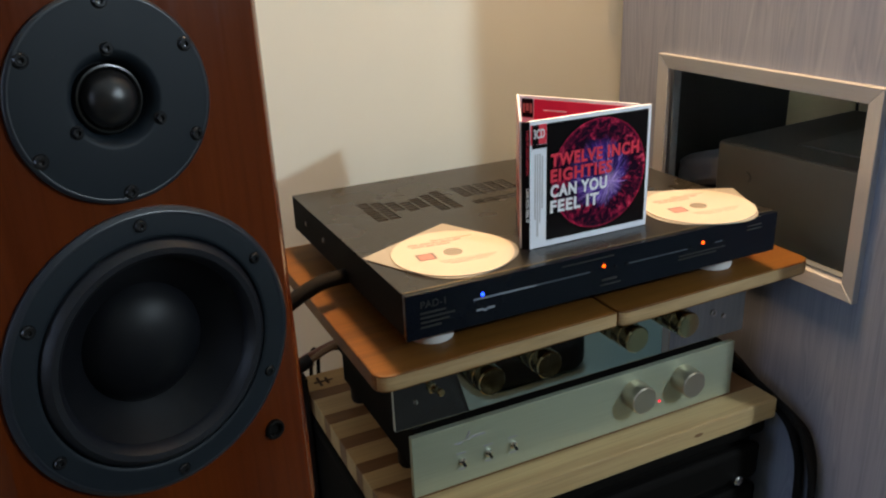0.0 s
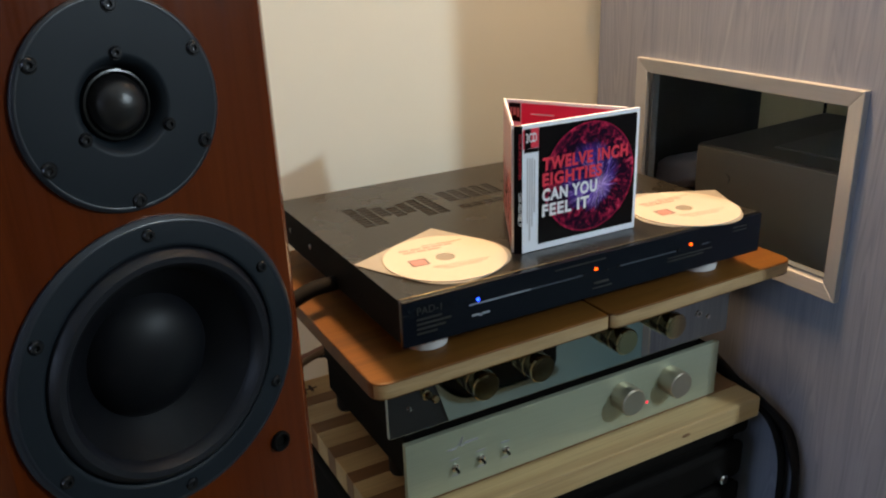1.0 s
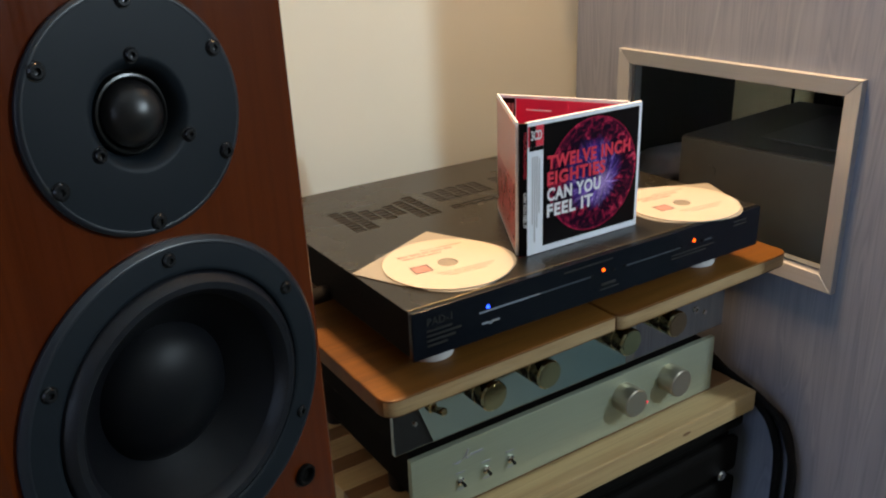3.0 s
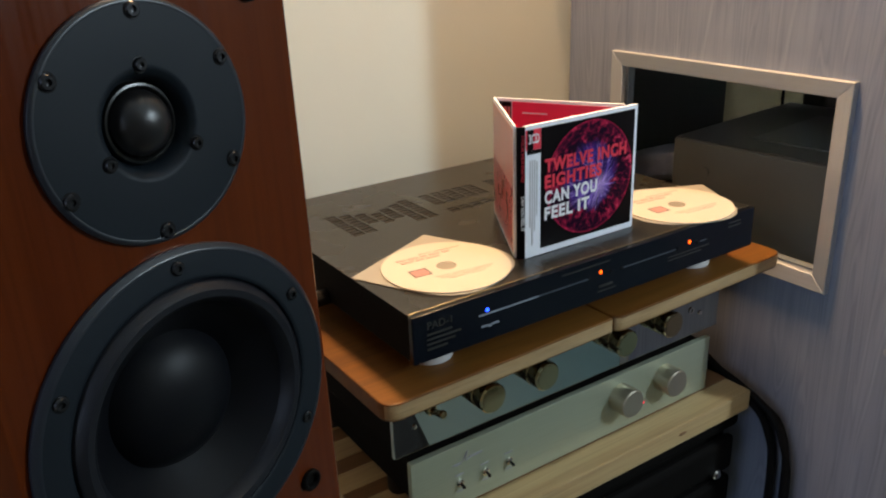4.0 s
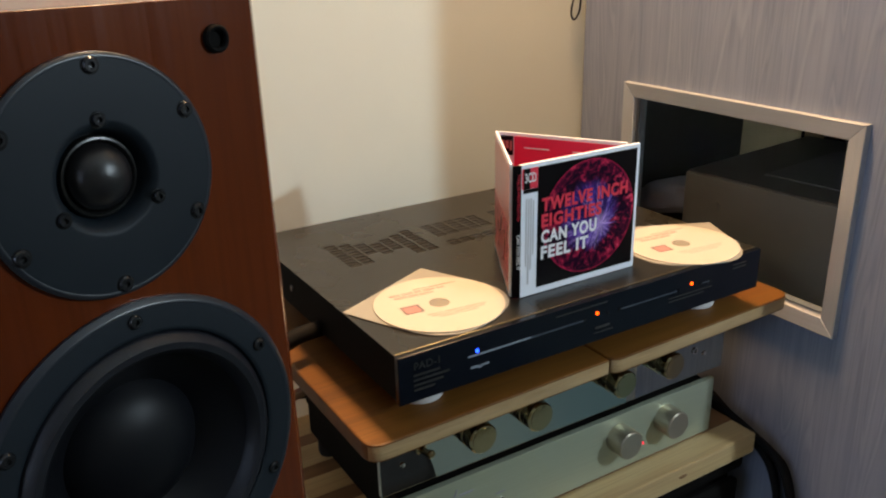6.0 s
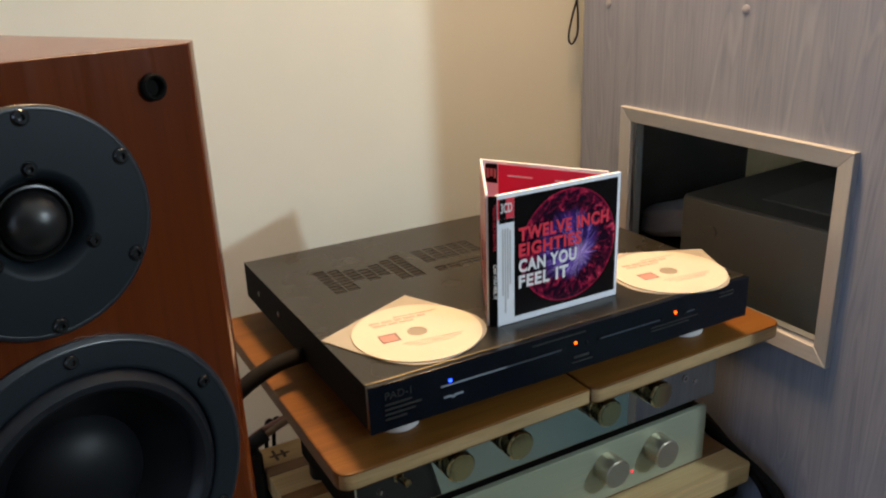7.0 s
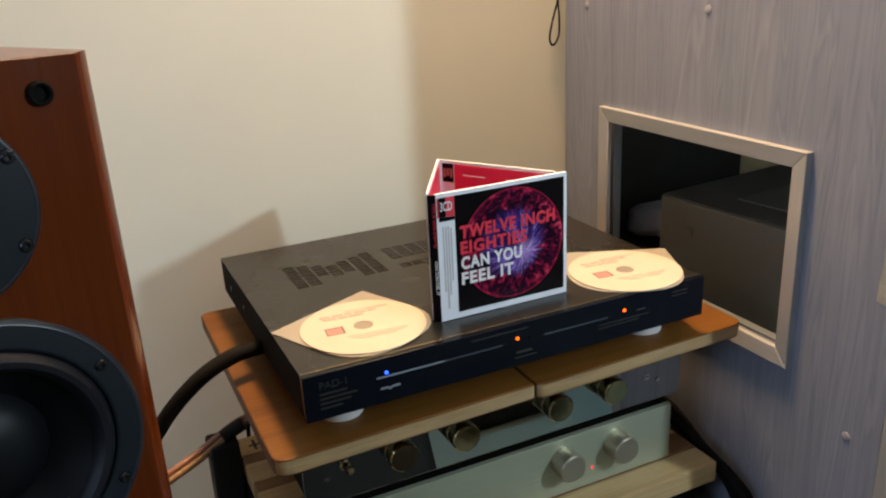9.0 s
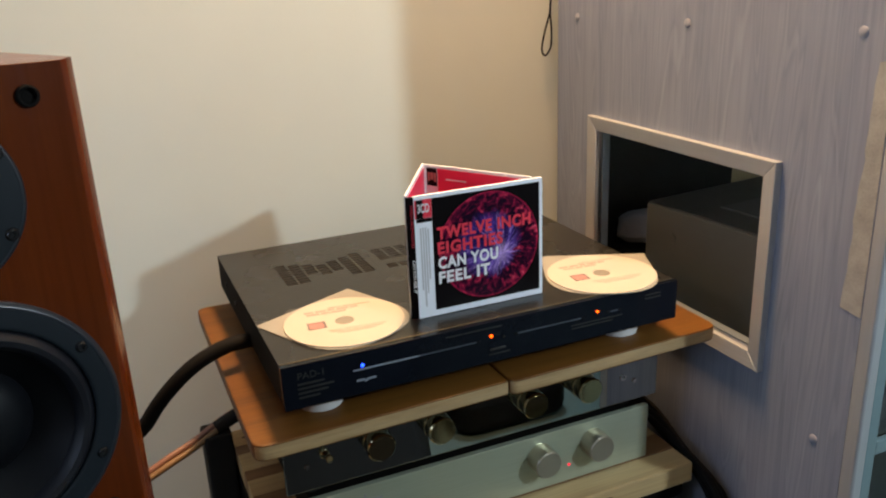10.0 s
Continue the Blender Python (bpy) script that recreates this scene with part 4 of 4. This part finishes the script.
def loudspeaker():
    s = thing("loudspeaker", SP @ pose(0, 0.14, 0.764), "cherry veneered loudspeaker with black tweeter and woofer", "loudspeaker")
    W, D, z0, z1 = 0.1005, 0.28, 0.7640, 1.1400

    def put(name, bm, m, parent=s, label=""):
        bmesh.ops.transform(bm, matrix=SP, verts=bm.verts)
        return part(name, bm, m, parent, label)

    # box with a chamfered front and two round cut-outs for the drivers
    bm = bmesh.new()

    def loop(pts):
        vs = [bm.verts.new(p) for p in pts]
        return vs, [bm.edges.new((vs[k], vs[(k + 1) % len(vs)])) for k in range(len(vs))]

    def rect(w, y, a, b):
        return loop([(-w, y, a), (w, y, a), (w, y, b), (-w, y, b)])

    rims = [rect(0.0893, 0.0, z0 + 0.001, z1 - 0.0008), rect(0.0903, 0.0004, z0 + 0.0004, z1 - 0.0004), rect(W - 0.0006, 0.0110, z0, z1), rect(W, 0.0122, z0, z1), rect(W, D, z0, z1)]
    for (a, _), (b, _) in zip(rims, rims[1:]):
        for k in range(4):
            bm.faces.new((a[k], a[(k + 1) % 4], b[(k + 1) % 4], b[k]))
    bm.faces.new(rims[-1][0])
    holes = []
    for cz, r in ((1.0670, 0.048), (0.9210, 0.074)):
        ring, es = loop([(r * math.cos(2 * math.pi * k / 48), 0.0, cz + r * math.sin(2 * math.pi * k / 48)) for k in range(48)])
        holes += es
    bmesh.ops.triangle_fill(bm, use_beauty=True, edges=rims[0][1] + holes, normal=(0, -1, 0))
    bmesh.ops.recalc_face_normals(bm, faces=bm.faces)
    put("cabinet", bm, M_CHERRY, s, "cherry wood veneer cabinet")

    def at(x, z, y=0.0):
        return pose(x, y, z, 90, 0, 0)

    # tweeter
    tz, R = 1.0670, 0.0543
    tw = put("tweeter", lathe([(R, 0), (R, 0.0022), (R - 0.0009, 0.0031), (R - 0.0016, 0.0033), (R - 0.0024, 0.0034), (0.0262, 0.0034), (0.0252, 0.0034), (0.0238, 0.0029), (0.0215, 0.0004), (0.0198, -0.0040), (0.0190, -0.0068), (0, -0.0068)], at(0, tz), 72), M_DRIVER, s, "blue-black round tweeter plate")
    put("rim", lathe([(R + 0.0002, 0.0006), (R + 0.0002, 0.0024), (R - 0.0007, 0.0034), (R - 0.0017, 0.0037), (R - 0.0024, 0.0035)], at(0, tz), 72), M_RIM, tw, "bevelled rim")
    put("dome", lathe([(0.0152, -0.0050), (0.0147, -0.0026), (0.0134, 0.0002), (0.0112, 0.0030), (0.0080, 0.0052), (0.0042, 0.0066), (0, 0.0070)], at(0, tz), 48), M_DOME, tw, "soft black dome")
    put("dome_roll", lathe([(0.0188, -0.0066), (0.0185, -0.0046), (0.0178, -0.0032), (0.0168, -0.0030), (0.0159, -0.0038), (0.0152, -0.0054)], at(0, tz), 48), M_ROLL, tw, "glossy black roll round the dome")
    # woofer
    wz, R = 0.9210, 0.0860
    wo = put("woofer", lathe([(R, 0), (R, 0.0022), (R - 0.0020, 0.0040), (R - 0.0028, 0.0043), (R - 0.0036, 0.0044), (0.0712, 0.0044), (0.0702, 0.0044), (0.0690, 0.0036), (0.0687, 0.0020), (0.0685, -0.002), (0.0685, -0.01)], at(0, wz), 96), M_DRIVER, s, "blue-black round woofer frame")
    put("rim", lathe([(R + 0.0002, 0.0006), (R + 0.0002, 0.0024), (R - 0.0018, 0.0043), (R - 0.0028, 0.0047), (R - 0.0038, 0.0045)], at(0, wz), 96), M_RIM, wo, "bevelled rim")
    put("surround", lathe([(0.0686, 0.0012), (0.0668, 0.0050), (0.0635, 0.0078), (0.0600, 0.0074), (0.0570, 0.0036), (0.0556, -0.0010)], at(0, wz), 96), M_SURR, wo, "rubber surround")
    put("cone", lathe([(0.0560, 0.0002), (0.0545, -0.0016), (0.0480, -0.0090), (0.0420, -0.0150), (0.0360, -0.0205)], at(0, wz), 96), M_CONE, wo, "dark cone")
    put("dust_cap", lathe([(0.0372, -0.0200), (0.0330, -0.0140), (0.0255, -0.0088), (0.0140, -0.0052), (0, -0.0040)], at(0, wz), 64), M_CONE, wo, "round dust cap")

    def screw(x, z, y, r, parent):
        m = at(x, z, y)
        put("screw", lathe([(r * 1.25, 0), (r * 1.2, 0.0004), (r, 0.0004), (r, 0.0012), (r * 0.8, 0.0021), (r * 0.42, 0.0021), (r * 0.36, 0.0008), (0, 0.0006)], m, 16), M_SCREW, parent)

    for k in range(6):
        a = radians(29.2 + 60 * k)
        screw(0.0492 * math.cos(a), tz + 0.0492 * math.sin(a), -0.0031, 0.0036, tw)
    for k in range(3):
        a = radians(90 + 120 * k)
        screw(0.0262 * math.cos(a), tz + 0.0262 * math.sin(a), -0.0031, 0.0031, tw)
    for k in range(6):
        a = radians(30 + 60 * k)
        screw(0.0776 * math.cos(a), wz + 0.0776 * math.sin(a), -0.0040, 0.0034, wo)
    for x in (-0.0670, 0.0670):
        for z in (0.8370, 1.1206):
            put("grille_socket", lathe([(0.0068, 0), (0.0067, 0.0026), (0.0058, 0.0034), (0.0048, 0.0032), (0.0041, 0.0020), (0.0040, 0.0001), (0, 0.0001)], at(x, z), 24), M_BLACK, s, "black grille socket")
    base = thing("speaker_stand", STAND @ pose(0, 0.14, 0), "speaker stand with a pale top plate", "speaker stand")
    put("top_plate", box(-0.0985, 0.0985, 0.008, 0.272, 0.7505, 0.7638, 0.005, 3), M_FOOT, base, "pale top plate")
    put("lower_plate", box(-0.106, 0.106, 0.0, 0.28, 0.732, 0.7500, 0.004, 2), M_PINE, base, "pine lower plate")
    part("column", box(-0.05, 0.05, -0.05, 0.05, 0.030, 0.7280, 0.006), M_BLACK, base, local=True)
    part("foot_plate", box(-0.13, 0.13, -0.15, 0.15, 0.0002, 0.0298, 0.004), M_BLACK, base, local=True)


loudspeaker()


# ---- cables and small things ----
def cables():
    solid("power_cable", tube([(0.246, 0.756, 0.813), (0.208, 0.746, 0.814), (0.168, 0.744, 0.795), (0.128, 0.752, 0.750), (0.095, 0.77, 0.675), (0.085, 0.78, 0.40), (0.09, 0.79, 0.02)], 0.0080, 14), M_CABLE, "thick black power cable leaving the audio unit", "cable", origin=(0.2, 0.75, 0.8))
    t = thing("speaker_cable", pose(0.2, 0.9, 0.68), "twin copper speaker cable with black sleeve", "cable")
    for d, m in ((0.0, M_COPPER), (0.0078, M_GILT)):
        part("strand", tube([(0.285, 0.900 - d, 0.668), (0.252, 0.905 - d, 0.657), (0.218, 0.905 - d, 0.646 - d * 0.6), (0.175, 0.895 - d, 0.628 - d * 0.6), (0.131, 0.880 - d, 0.617 - d * 0.6), (0.06, 0.862 - d, 0.590), (0.0, 0.85 - d, 0.57)], 0.0042, 12), m, t)
    part("sleeve", tube([(0.232, 0.900, 0.6480), (0.219, 0.900, 0.6425), (0.204, 0.898, 0.6370)], 0.0088, 14), M_RUBBER, t, "black sleeve")
    for k in range(5):
        x, q = 0.731 + 0.0055 * k, 0.014 * ((k * 3) % 5 - 2)
        solid("hanging_cable", tube([(0.68, 0.900 + 0.4 * q, 0.628), (0.715, 0.84 + q, 0.628 - 0.002 * k), (x, 0.74 + q, 0.612), (x + 0.002, 0.660 + 0.8 * q, 0.598 - 0.004 * k), (x + 0.003, 0.605 + 0.7 * q, 0.578 - 0.003 * k), (x + 0.004, 0.578 + 0.6 * q, 0.545), (x + 0.005, 0.566 + 0.6 * q, 0.48), (x + 0.004, 0.572 + 0.5 * q, 0.30), (x, 0.60, 0.012)], 0.0045), M_CABLE, "black cable hanging between the rack and the grey cabinet", "cable", "hanging cables", origin=(x, 0.75, 0.6))
    for k in range(2):
        d = 0.010 * k
        solid("signal_cable", tube([(0.320 + d, 0.868, 0.655), (0.285 + d, 0.905, 0.648), (0.258 + d, 0.935, 0.636), (0.245 + d, 0.956, 0.600), (0.245 + d, 0.960, 0.30), (0.25 + d, 0.960, 0.02)], 0.0026), M_CABLE, "thin black signal cable behind the rack", "cable", "signal cables", origin=(0.25, 0.95, 0.62))
    # wire loop hanging down by the corner
    solid("wire_loop", tube([(0.7515, 0.984, 1.40), (0.7500, 0.984, 1.18), (0.7478, 0.983, 1.118), (0.7492, 0.982, 1.092), (0.7475, 0.981, 1.068), (0.7385, 0.981, 1.056), (0.7328, 0.981, 1.066), (0.7390, 0.982, 1.092), (0.7472, 0.983, 1.116), (0.7490, 0.984, 1.14)], 0.0014, 8), M_CABLE, "thin dark wire ending in a loop by the wall", "wire", origin=(0.745, 0.984, 1.40))


cables()


solid("black_post", box(0.186, 0.222, 0.885, 0.925, 0.0, 0.632, 0.004), M_RUBBER, "black upright post behind the wooden board", "post", origin=(0.204, 0.905, 0.0))


def bench():
    # added out of view so the preamplifier's mirror plate reflects black at left
    s = thing("bench", pose(0.61, 0.12, 0), "low black bench out of view, added to darken the mirror plate", "bench")
    part("seat", slab(rounded([(-0.90, -1.10), (0.34, -1.10), (0.0, 0.0), (-0.90, 0.0)], [0.05] * 4, 6), 0.05, 0.25, 0.03, 4), M_SOFA, s, local=True)
    for x in (-0.86, -0.08):
        for y in (-1.06, -0.08):
            part("leg", box(x, x + 0.04, y, y + 0.04, 0.0, 0.0495), M_BLACK, s, local=True)
    c = thing("floor_cushion", pose(1.04, -0.50, 0), "rounded black cushion lying on the floor", "cushion")
    part("pad", slab(rounded([(-0.17, -0.14), (0.17, -0.14), (0.17, 0.14), (-0.17, 0.14)], [0.07] * 4, 8), 0.0004, 0.12, 0.035, 4), M_SOFA, c, local=True)


bench()
